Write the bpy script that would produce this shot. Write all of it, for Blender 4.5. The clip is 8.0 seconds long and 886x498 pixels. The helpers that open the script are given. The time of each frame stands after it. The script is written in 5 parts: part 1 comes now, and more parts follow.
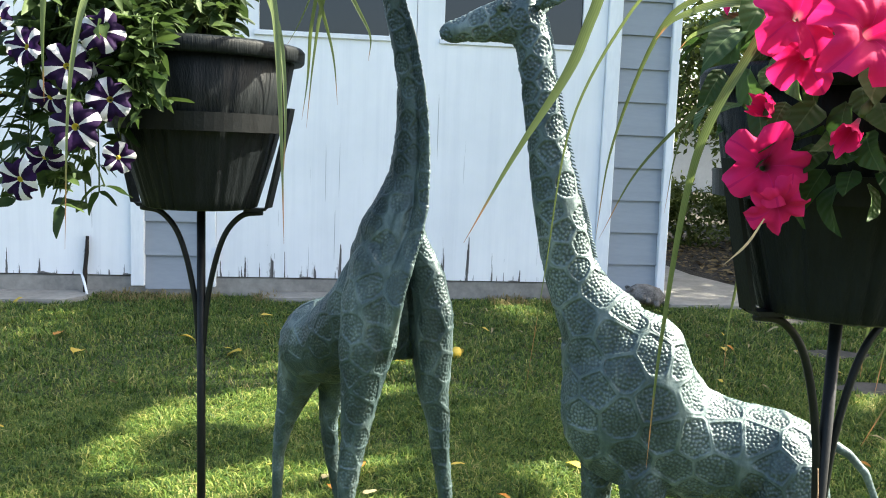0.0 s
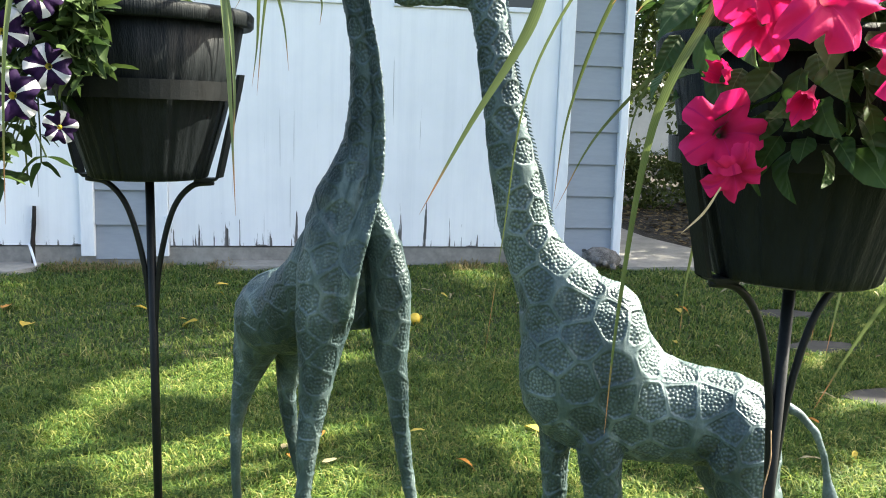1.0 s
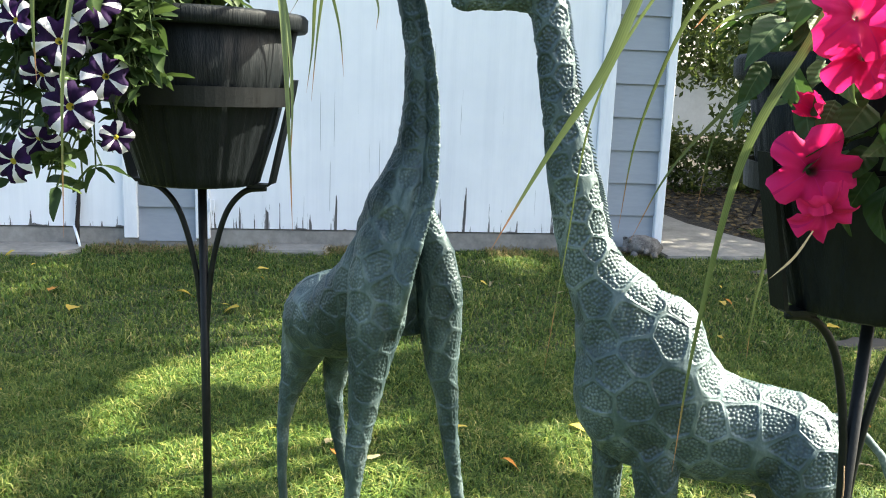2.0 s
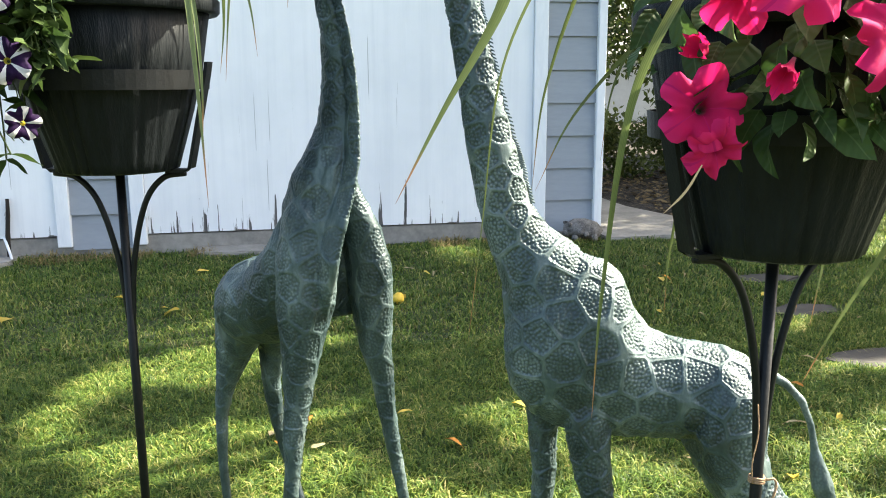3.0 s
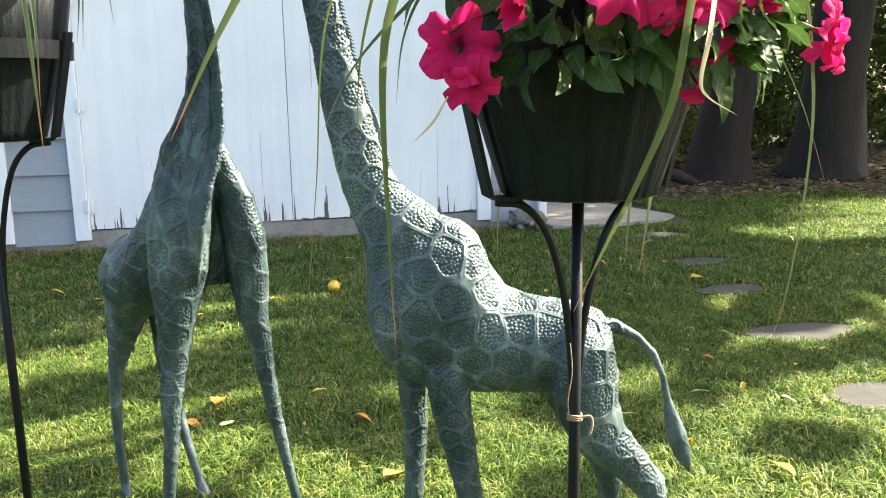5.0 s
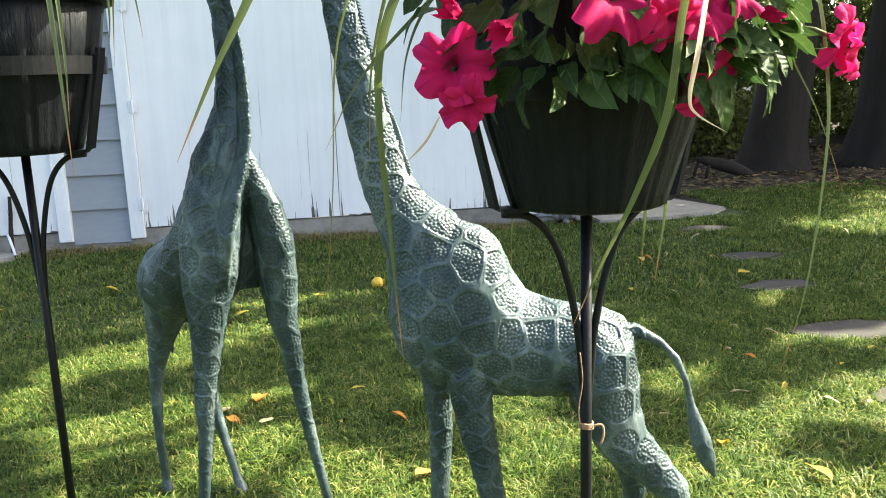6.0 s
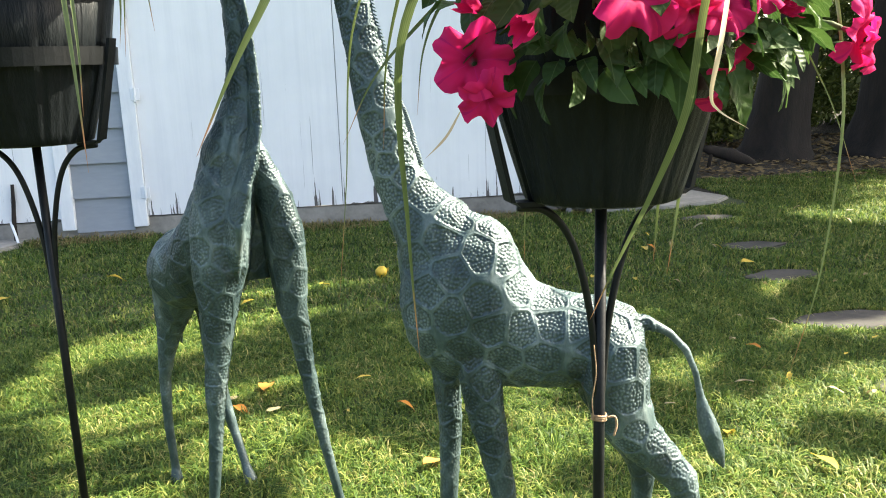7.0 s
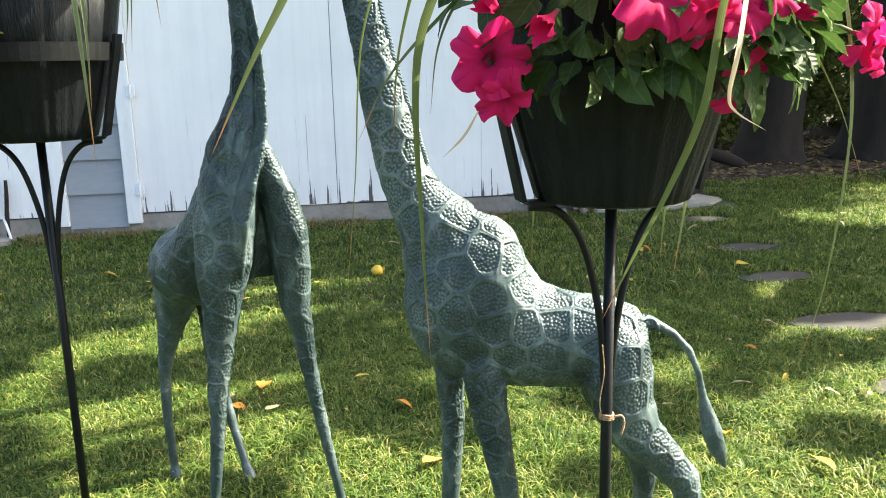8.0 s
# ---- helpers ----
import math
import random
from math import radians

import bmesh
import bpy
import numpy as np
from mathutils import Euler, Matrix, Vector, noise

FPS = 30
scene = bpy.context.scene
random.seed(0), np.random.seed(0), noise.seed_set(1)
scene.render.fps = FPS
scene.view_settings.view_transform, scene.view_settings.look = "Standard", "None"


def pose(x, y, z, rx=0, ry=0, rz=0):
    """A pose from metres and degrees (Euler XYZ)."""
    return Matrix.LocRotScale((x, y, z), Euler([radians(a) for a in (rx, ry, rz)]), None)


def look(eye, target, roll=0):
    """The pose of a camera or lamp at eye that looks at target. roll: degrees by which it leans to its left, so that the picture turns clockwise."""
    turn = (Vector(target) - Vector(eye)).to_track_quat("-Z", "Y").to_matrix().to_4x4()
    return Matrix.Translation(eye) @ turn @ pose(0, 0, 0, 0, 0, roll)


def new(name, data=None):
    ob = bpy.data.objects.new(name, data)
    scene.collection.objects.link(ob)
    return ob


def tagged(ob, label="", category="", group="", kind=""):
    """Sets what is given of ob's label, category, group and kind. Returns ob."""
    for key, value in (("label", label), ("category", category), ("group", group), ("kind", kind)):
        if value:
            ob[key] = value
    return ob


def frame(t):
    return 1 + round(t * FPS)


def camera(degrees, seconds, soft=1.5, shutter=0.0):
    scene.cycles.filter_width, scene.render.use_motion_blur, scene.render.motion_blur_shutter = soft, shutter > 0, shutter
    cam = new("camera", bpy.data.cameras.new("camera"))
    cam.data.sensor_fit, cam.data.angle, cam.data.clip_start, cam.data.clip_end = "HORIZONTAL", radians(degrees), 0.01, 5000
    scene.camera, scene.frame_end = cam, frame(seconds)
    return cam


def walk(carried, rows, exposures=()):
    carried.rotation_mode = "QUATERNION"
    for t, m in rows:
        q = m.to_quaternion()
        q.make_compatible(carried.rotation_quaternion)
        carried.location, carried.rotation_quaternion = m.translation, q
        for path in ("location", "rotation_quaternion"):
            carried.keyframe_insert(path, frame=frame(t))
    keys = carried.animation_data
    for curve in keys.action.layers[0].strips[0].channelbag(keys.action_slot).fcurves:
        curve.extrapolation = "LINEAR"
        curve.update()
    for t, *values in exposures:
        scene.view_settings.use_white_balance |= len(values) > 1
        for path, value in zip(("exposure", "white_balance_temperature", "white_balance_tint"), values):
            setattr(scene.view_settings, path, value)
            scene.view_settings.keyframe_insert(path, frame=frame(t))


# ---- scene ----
cam = camera(56.1, 8.0, soft=1.0)
PATH = [
    (0, (0.093, 0.476, 0.993), (0.326, 2.446, 0.741), 2.1),
    (0.5, (0.096, 0.478, 0.986), (0.366, 2.442, 0.72), 1.2),
    (1, (0.097, 0.492, 0.998), (0.431, 2.435, 0.665), 1.8),
    (1.5, (0.07, 0.513, 1.048), (0.363, 2.451, 0.651), 2.9),
    (1.7, (0.062, 0.542, 1.053), (0.304, 2.487, 0.656), 2.5),
    (2.8, (0.094, 0.503, 1.015), (0.447, 2.434, 0.631), 0.1),
    (3, (0.104, 0.512, 1.008), (0.479, 2.438, 0.616), -0.2),
    (3.5, (0.12, 0.513, 1.001), (0.537, 2.424, 0.584), 0.2),
    (4, (0.151, 0.509, 0.978), (0.562, 2.424, 0.571), 0.1),
    (4.5, (0.212, 0.478, 0.957), (0.615, 2.406, 0.606), -1.0),
    (4.7, (0.252, 0.424, 0.943), (0.689, 2.341, 0.579), -1.0),
    (5.8, (0.342, 0.411, 0.968), (0.665, 2.34, 0.552), -1.5),
    (6, (0.352, 0.397, 0.973), (0.646, 2.333, 0.567), -2.0),
    (6.5, (0.351, 0.438, 0.978), (0.618, 2.373, 0.548), -2.2),
    (7, (0.332, 0.398, 0.981), (0.625, 2.328, 0.546), -1.9),
    (7.5, (0.315, 0.407, 0.976), (0.61, 2.337, 0.545), -1.5),
    (8, (0.306, 0.399, 0.981), (0.621, 2.325, 0.545), -1.3),
]
walk(cam, [(t, look(eye, target, roll)) for t, eye, target, roll in PATH], [(0.0, 2.52, 6950, 4.0), (1.7, 2.54, 6950, 4.0), (3.0, 2.6, 7250, 5.5), (4.7, 2.62, 7250, 5.5), (5.8, 2.5, 7250, 5.5), (8.0, 2.54, 7250, 5.5)])

import mathutils.kdtree

# ---- world and light ----
SUN = Vector((0.78, 0.06, 0.74)).normalized()          # towards the sun
world = bpy.data.worlds.new("daylight")
scene.world = world
world.use_nodes = True
wn, wl = world.node_tree.nodes, world.node_tree.links
sky = wn.new("ShaderNodeTexSky")
sky.sky_type, sky.sun_disc = "NISHITA", False
sky.sun_elevation, sky.sun_rotation = math.asin(SUN.z), math.atan2(SUN.x, SUN.y)
sky.air_density, sky.dust_density, sky.ozone_density = 0.8, 3.0, 0.6
wn["Background"].inputs["Strength"].default_value = 0.12
wl.new(sky.outputs[0], wn["Background"].inputs["Color"])
lamp = bpy.data.lights.new("sun", "SUN")
lamp.energy, lamp.angle, lamp.color = 5.0, radians(0.6), (1.0, 0.95, 0.86)
new("sun", lamp).matrix_world = look((6, 4, 9), (6 - SUN.x, 4 - SUN.y, 9 - SUN.z))


# ---- helpers of this scene ----
def shade(name):
    m = bpy.data.materials.new(name)
    m.use_nodes = True
    nt = m.node_tree
    return m, nt, nt.nodes["Principled BSDF"]


def node(nt, kind, inputs=(), feature="", attribute=""):
    n = nt.nodes.new("ShaderNode" + kind)
    if feature:
        n.feature = feature
    if attribute:
        n.attribute_name = attribute
    for k, v in dict(inputs).items():
        if isinstance(v, bpy.types.NodeSocket):
            nt.links.new(v, n.inputs[k])
        else:
            n.inputs[k].default_value = v
    return n


def ramp(nt, fac, stops):
    n = nt.nodes.new("ShaderNodeValToRGB")
    el = n.color_ramp.elements
    while len(el) < len(stops):
        el.new(0.5)
    for e, (p, c) in zip(el, stops):
        e.position, e.color = p, (*c, 1)
    nt.links.new(fac, n.inputs[0])
    return n.outputs[0]


def mixed(nt, fac, a, b, blend="MIX"):
    n = nt.nodes.new("ShaderNodeMix")
    n.data_type, n.blend_type = "RGBA", blend
    for i, v in ((0, fac), (6, a), (7, b)):
        if isinstance(v, bpy.types.NodeSocket):
            nt.links.new(v, n.inputs[i])
        else:
            n.inputs[i].default_value = v if i == 0 else (*v, 1)
    return n.outputs[2]


def maths(nt, op, a, b=0.0):
    n = nt.nodes.new("ShaderNodeMath")
    n.operation = op
    for i, v in ((0, a), (1, b)):
        if isinstance(v, bpy.types.NodeSocket):
            nt.links.new(v, n.inputs[i])
        else:
            n.inputs[i].default_value = v
    return n.outputs[0]


def coords(nt, scale=(1, 1, 1), which="Object"):
    tc = nt.nodes.new("ShaderNodeTexCoord")
    mp = nt.nodes.new("ShaderNodeMapping")
    mp.inputs["Scale"].default_value = scale
    nt.links.new(tc.outputs[which], mp.inputs[0])
    return mp.outputs[0]


def rough_noise(nt, vec, scale, detail=6.0, rough=0.6):
    return node(nt, "TexNoise", {"Vector": vec, "Scale": scale, "Detail": detail, "Roughness": rough}).outputs[0]


def relief(nt, bsdf, height, strength=0.3, distance=0.01, normal=None):
    n = node(nt, "Bump", {"Height": height, "Strength": strength, "Distance": distance})
    if normal:
        nt.links.new(normal, n.inputs["Normal"])
    nt.links.new(n.outputs[0], bsdf.inputs["Normal"])
    return n.outputs[0]


def plain(name, dark, light, scale=20.0, rough=0.6, bump=0.2, metal=0.0, stretch=(1, 1, 1), fine=6.0):
    """A worn single-colour surface: two scales of noise between two tones, and grain."""
    m, nt, b = shade(name)
    v = coords(nt, stretch)
    big, small = rough_noise(nt, v, scale), rough_noise(nt, v, scale * fine)
    f = maths(nt, "ADD", maths(nt, "MULTIPLY", big, 0.6), maths(nt, "MULTIPLY", small, 0.4))
    nt.links.new(ramp(nt, f, [(0.35, dark), (0.65, light)]), b.inputs["Base Color"])
    nt.links.new(maths(nt, "ADD", maths(nt, "MULTIPLY", small, 0.25), rough - 0.12), b.inputs["Roughness"])
    b.inputs["Metallic"].default_value = metal
    relief(nt, b, small, bump, 0.004)
    return m


def mesh_of(name, bm, material, smooth=False):
    me = bpy.data.meshes.new(name)
    bm.to_mesh(me)
    bm.free()
    for mt in (material if isinstance(material, (list, tuple)) else [material]):
        me.materials.append(mt)
    if smooth:
        me.polygons.foreach_set("use_smooth", [True] * len(me.polygons))
    return me


def part(name, bm, material, parent=None, label="", smooth=False):
    ob = new(name, mesh_of(name, bm, material, smooth))
    ob.parent = parent
    if label:
        ob["label"] = label
    return ob


def empty(name, at=(0, 0, 0)):
    ob = new(name)
    ob.location = at
    ob.empty_display_size = 0.1
    return ob


def box(bm, x0, x1, y0, y1, z0, z1, bevel=0.0):
    r = bmesh.ops.create_cube(bm, size=1.0, matrix=Matrix.LocRotScale(
        ((x0 + x1) / 2, (y0 + y1) / 2, (z0 + z1) / 2), None, (x1 - x0, y1 - y0, z1 - z0)))
    if bevel:
        es = {e for v in r["verts"] for e in v.link_edges}
        bmesh.ops.bevel(bm, geom=list(es), offset=bevel, segments=1, affect="EDGES")


def tube(bm, stations, side, n=14, upright=False):
    """A lofted limb: stations of (centre, half width across, half width along), with the direction across."""
    side = Vector(side).normalized()
    pts = [Vector(s[0]) for s in stations]
    rings = []
    for i, (c, a, b) in enumerate(stations):
        t = (pts[min(i + 1, len(pts) - 1)] - pts[max(i - 1, 0)]).normalized()
        s = (side - t * side.dot(t)).normalized()
        u = t.cross(s)
        if upright:
            s, u = side, Vector((0, 0, 1))
        rings.append([bm.verts.new(pts[i] + s * a * math.cos(k / n * math.tau) + u * b * math.sin(k / n * math.tau)) for k in range(n)])
    for r0, r1 in zip(rings, rings[1:]):
        for k in range(n):
            bm.faces.new((r0[k], r0[(k + 1) % n], r1[(k + 1) % n], r1[k]))
    for r, flip in ((rings[0], True), (rings[-1], False)):
        bm.faces.new(r[::-1] if flip else r)


def bar(bm, points, radius, n=8):
    """A round bar along points; the side keeps away from the run of the bar."""
    d = Vector(points[-1]) - Vector(points[0])
    side = d.cross(Vector((0.3, 0.8, 0.5)))
    tube(bm, [(p, radius, radius) for p in points], side, n)


def smooth_path(points, steps=6):
    """A curve through the points (Catmull-Rom)."""
    p = [Vector(q) for q in points]
    p = [p[0] * 2 - p[1]] + p + [p[-1] * 2 - p[-2]]
    out = []
    for i in range(1, len(p) - 2):
        for k in range(steps):
            t = k / steps
            out.append(0.5 * ((2 * p[i]) + (p[i + 1] - p[i - 1]) * t + (2 * p[i - 1] - 5 * p[i] + 4 * p[i + 1] - p[i + 2]) * t * t
                              + (3 * p[i] - p[i - 1] - 3 * p[i + 1] + p[i + 2]) * t ** 3))
    return out + [p[-2]]


def lathe(bm, profile, n=48, wave=None, close=True):
    """A turned body from (radius, z) pairs; wave(angle, i) scales the radius."""
    rings = []
    for i, (r, z) in enumerate(profile):
        rings.append([bm.verts.new((r * (wave(k / n * math.tau, i) if wave else 1) * math.cos(k / n * math.tau),
                                    r * (wave(k / n * math.tau, i) if wave else 1) * math.sin(k / n * math.tau), z)) for k in range(n)])
    for r0, r1 in zip(rings, rings[1:]):
        for k in range(n):
            bm.faces.new((r0[k], r0[(k + 1) % n], r1[(k + 1) % n], r1[k]))
    if close:
        bm.faces.new(rings[0][::-1])
    return rings


# ---- materials ----
def bronze():
    """Grey-green patina: smooth pale bands, beaded patches dark between their beads."""
    m, nt, b = shade("verdigris bronze")
    v = coords(nt)
    spot = node(nt, "Attribute", attribute="spot").outputs["Fac"]
    dome = node(nt, "Attribute", attribute="bead").outputs["Fac"]
    big, mid, small = rough_noise(nt, coords(nt, (1, 1, 0.55)), 8.0), rough_noise(nt, coords(nt, (1, 1, 0.4)), 44.0), rough_noise(nt, v, 260.0)
    f = maths(nt, "ADD", maths(nt, "MULTIPLY", big, 0.7), maths(nt, "MULTIPLY", mid, 0.3))
    band = ramp(nt, f, [(0.39, (0.017, 0.034, 0.038)), (0.51, (0.056, 0.088, 0.091)), (0.63, (0.175, 0.220, 0.219))])
    deep = ramp(nt, f, [(0.39, (0.012, 0.025, 0.028)), (0.63, (0.064, 0.092, 0.094))])
    inner = mixed(nt, ramp(nt, dome, [(0.10, (0, 0, 0)), (0.75, (0.95, 0.95, 0.95))]), deep, band)
    brown = maths(nt, "MULTIPLY", ramp(nt, rough_noise(nt, v, 16.0), [(0.54, (0, 0, 0)), (0.72, (1, 1, 1))]), 0.4)
    col = mixed(nt, brown, mixed(nt, spot, band, inner), (0.050, 0.052, 0.044))
    nt.links.new(col, b.inputs["Base Color"])
    nt.links.new(maths(nt, "ADD", maths(nt, "MULTIPLY", mid, 0.26), 0.30), b.inputs["Roughness"])
    nt.links.new(maths(nt, "SUBTRACT", 0.42, maths(nt, "MULTIPLY", f, 0.4)), b.inputs["Metallic"])
    relief(nt, b, maths(nt, "ADD", small, maths(nt, "MULTIPLY", mid, 0.6)), 0.16, 0.003)
    return m


BRONZE = bronze()
PLASTIC = plain("black ribbed plastic", (0.0042, 0.0054, 0.0062), (0.0100, 0.0125, 0.0140), 42, 0.46, 0.5, stretch=(1, 1, 0.06))
PLASTIC.node_tree.nodes["Principled BSDF"].inputs["Specular IOR Level"].default_value = 0.12
IRON = plain("black painted iron", (0.0034, 0.0040, 0.0046), (0.0075, 0.0088, 0.0098), 40, 0.45, 0.12)
IRON.node_tree.nodes["Principled BSDF"].inputs["Specular IOR Level"].default_value = 0.2
SIDING = plain("blue-grey painted siding", (0.235, 0.26, 0.295), (0.285, 0.31, 0.345), 2.2, 0.6, 0.15, stretch=(1, 1, 5))
TRIM = plain("white trim paint", (0.68, 0.70, 0.74), (0.82, 0.83, 0.85), 3.0, 0.55, 0.2, stretch=(3, 3, 0.6))
CONCRETE = plain("grey concrete", (0.17, 0.16, 0.145), (0.32, 0.30, 0.27), 5.0, 0.9, 0.5)
STONE = plain("weathered flagstone", (0.024, 0.022, 0.019), (0.056, 0.051, 0.045), 6.0, 0.9, 0.5)
SOIL = plain("dark potting soil", (0.02, 0.014, 0.01), (0.05, 0.036, 0.025), 40, 0.95, 0.9)
BARK = plain("dark furrowed bark", (0.008, 0.006, 0.005), (0.030, 0.022, 0.017), 9.0, 0.95, 1.0, stretch=(1, 1, 0.2))


def door_paint():
    """White boards, the paint peeled in upright streaks towards the foot."""
    m, nt, b = shade("peeling white door paint")
    v = coords(nt)
    base = ramp(nt, rough_noise(nt, v, 1.6), [(0.35, (0.74, 0.755, 0.78)), (0.65, (0.83, 0.835, 0.85))])
    base = mixed(nt, 0.45, base, ramp(nt, rough_noise(nt, coords(nt, (14, 1, 0.5)), 1.0, 6.0, 0.7), [(0.32, (0.84, 0.85, 0.87)), (0.55, (1, 1, 1))]), "MULTIPLY")
    streak = rough_noise(nt, coords(nt, (26, 1, 1.1)), 1.0, 5.0, 0.65)
    sep = node(nt, "SeparateXYZ", {"Vector": v}).outputs
    low = node(nt, "MapRange", {"Value": sep["Z"], "From Min": 0.1, "From Max": 0.62, "To Min": 0.545, "To Max": 0.80}).outputs[0]
    foot = node(nt, "MapRange", {"Value": sep["Z"], "From Min": 0.105, "From Max": 0.17, "To Min": 0.40, "To Max": 0.85}).outputs[0]
    bare = maths(nt, "MAXIMUM", maths(nt, "GREATER_THAN", streak, low), maths(nt, "GREATER_THAN", rough_noise(nt, coords(nt, (5, 1, 14)), 1.0, 6.0, 0.7), foot))
    crack = maths(nt, "GREATER_THAN", rough_noise(nt, coords(nt, (70, 1, 0.7)), 1.0, 3.0, 0.5), 0.70)
    bare = maths(nt, "MAXIMUM", bare, maths(nt, "MULTIPLY", crack, 0.55))
    wood = ramp(nt, rough_noise(nt, coords(nt, (60, 1, 2)), 1.0), [(0.3, (0.035, 0.033, 0.034)), (0.7, (0.17, 0.16, 0.155))])
    nt.links.new(mixed(nt, bare, base, wood), b.inputs["Base Color"])
    b.inputs["Roughness"].default_value = 0.6
    relief(nt, b, maths(nt, "SUBTRACT", maths(nt, "MULTIPLY", rough_noise(nt, coords(nt, (40, 1, 3)), 1.0), 0.4), bare), 0.35, 0.003)
    return m


DOOR = door_paint()


def lawn_soil():
    m, nt, b = shade("turf floor")
    v = coords(nt)
    f = maths(nt, "ADD", maths(nt, "MULTIPLY", rough_noise(nt, v, 1.3), 0.5), maths(nt, "MULTIPLY", rough_noise(nt, v, 40), 0.5))
    grass = ramp(nt, f, [(0.35, (0.020, 0.032, 0.009)), (0.65, (0.055, 0.075, 0.020))])
    litter = ramp(nt, rough_noise(nt, v, 22), [(0.35, (0.008, 0.006, 0.004)), (0.55, (0.022, 0.016, 0.010)), (0.66, (0.06, 0.045, 0.026)), (0.74, (0.20, 0.15, 0.075))])
    sep = node(nt, "SeparateXYZ", {"Vector": v}).outputs
    edge = maths(nt, "ADD", sep["Y"], maths(nt, "MULTIPLY", rough_noise(nt, v, 2.0), 0.9))
    far = maths(nt, "GREATER_THAN", edge, 6.5)
    nt.links.new(mixed(nt, far, grass, litter), b.inputs["Base Color"])
    b.inputs["Roughness"].default_value = 0.95
    relief(nt, b, rough_noise(nt, v, 60), 0.8, 0.02)
    return m


TURF = lawn_soil()


def leafy(name, dark, light, scale=30.0, rough=0.5, glow=0.35, vein=False):
    """A leaf: two tones that vary from leaf to leaf, light that shines through."""
    m, nt, b = shade(name)
    v = coords(nt)
    rnd = node(nt, "NewGeometry").outputs["Random Per Island"]
    ob = node(nt, "ObjectInfo").outputs["Random"]
    f = maths(nt, "FRACT", maths(nt, "ADD", rnd, ob))
    f = maths(nt, "ADD", maths(nt, "MULTIPLY", f, 0.7), maths(nt, "MULTIPLY", rough_noise(nt, v, scale), 0.3))
    col = ramp(nt, f, [(0.1, dark), (0.9, light)])
    bumps = rough_noise(nt, v, scale * 3)
    if vein:
        at = node(nt, "SeparateXYZ", {"Vector": v}).outputs
        off = maths(nt, "ABSOLUTE", at["Y"])
        rib = maths(nt, "LESS_THAN", off, 0.0007)
        ribs = maths(nt, "SINE", maths(nt, "MULTIPLY", maths(nt, "SUBTRACT", at["X"], maths(nt, "MULTIPLY", off, 0.8)), 700.0))
        col = mixed(nt, maths(nt, "MULTIPLY", rib, 0.4), col, (0.12, 0.17, 0.07))
        bumps = maths(nt, "ADD", bumps, maths(nt, "MULTIPLY", ribs, 0.5))
    nt.links.new(col, b.inputs["Base Color"])
    b.inputs["Roughness"].default_value = rough + 0.08
    b.inputs["Specular IOR Level"].default_value = 0.28
    relief(nt, b, bumps, 0.35 if vein else 0.2, 0.002)
    tr = node(nt, "BsdfTranslucent", {"Color": col})
    mx = node(nt, "MixShader", {0: glow, 1: b.outputs[0], 2: tr.outputs[0]})
    nt.links.new(mx.outputs[0], nt.nodes["Material Output"].inputs["Surface"])
    return m


def lawn_paint():
    """Blades that run from deep green through yellow-green to straw, in drifts a hand or two wide."""
    m, nt, b = shade("lawn grass")
    v = coords(nt)
    rnd = node(nt, "NewGeometry").outputs["Random Per Island"]
    drift = rough_noise(nt, v, 5.0, 5.0, 0.65)
    f = maths(nt, "ADD", maths(nt, "MULTIPLY", rnd, 0.55), maths(nt, "MULTIPLY", drift, 0.45))
    col = ramp(nt, f, [(0.14, (0.018, 0.044, 0.010)), (0.38, (0.056, 0.114, 0.020)), (0.60, (0.134, 0.200, 0.036)), (0.74, (0.265, 0.290, 0.075)), (0.84, (0.48, 0.41, 0.18))])
    nt.links.new(col, b.inputs["Base Color"])
    b.inputs["Roughness"].default_value = 0.55
    b.inputs["Specular IOR Level"].default_value = 0.3
    tr = node(nt, "BsdfTranslucent", {"Color": col})
    mx = node(nt, "MixShader", {0: 0.42, 1: b.outputs[0], 2: tr.outputs[0]})
    nt.links.new(mx.outputs[0], nt.nodes["Material Output"].inputs["Surface"])
    return m


GRASS = lawn_paint()
TREELEAF = leafy("tree leaves", (0.03, 0.05, 0.012), (0.10, 0.13, 0.03), 10, 0.45, 0.4)
HEDGE = leafy("hedge leaves", (0.05, 0.075, 0.02), (0.16, 0.19, 0.05), 10, 0.5, 0.4)

# ---- ground ----
bm = bmesh.new()
xs = [-60, -30, -15, -8] + [-5 + 0.25 * i for i in range(61)] + [14, 25, 60]
ys = [-40, -15, -6] + [-2 + 0.25 * i for i in range(53)] + [14, 20, 40, 90]
grid = [[bm.verts.new((x, y, 0.012 * noise.noise((x * 0.9, y * 0.9, 0)) if -5 < x < 10 and -2 < y < 5.2 else 0.0)) for x in xs] for y in ys]
for r0, r1 in zip(grid, grid[1:]):
    for k in range(len(xs) - 1):
        bm.faces.new((r0[k], r0[k + 1], r1[k + 1], r1[k]))
tagged(part("ground", bm, TURF, smooth=True), "back garden lawn running into bare leaf-littered earth under trees", "ground", kind="structure")

# ---- garage ----
WY = 5.69
GARAGE_X0, GARAGE_X1, GARAGE_Z = -4.6, 2.18, 2.75


def garage_wall():
    wall = tagged(empty("wall_south", (0, WY, 0)), "blue-grey lap-sided garage wall with white doors", "wall", kind="structure")
    return wall


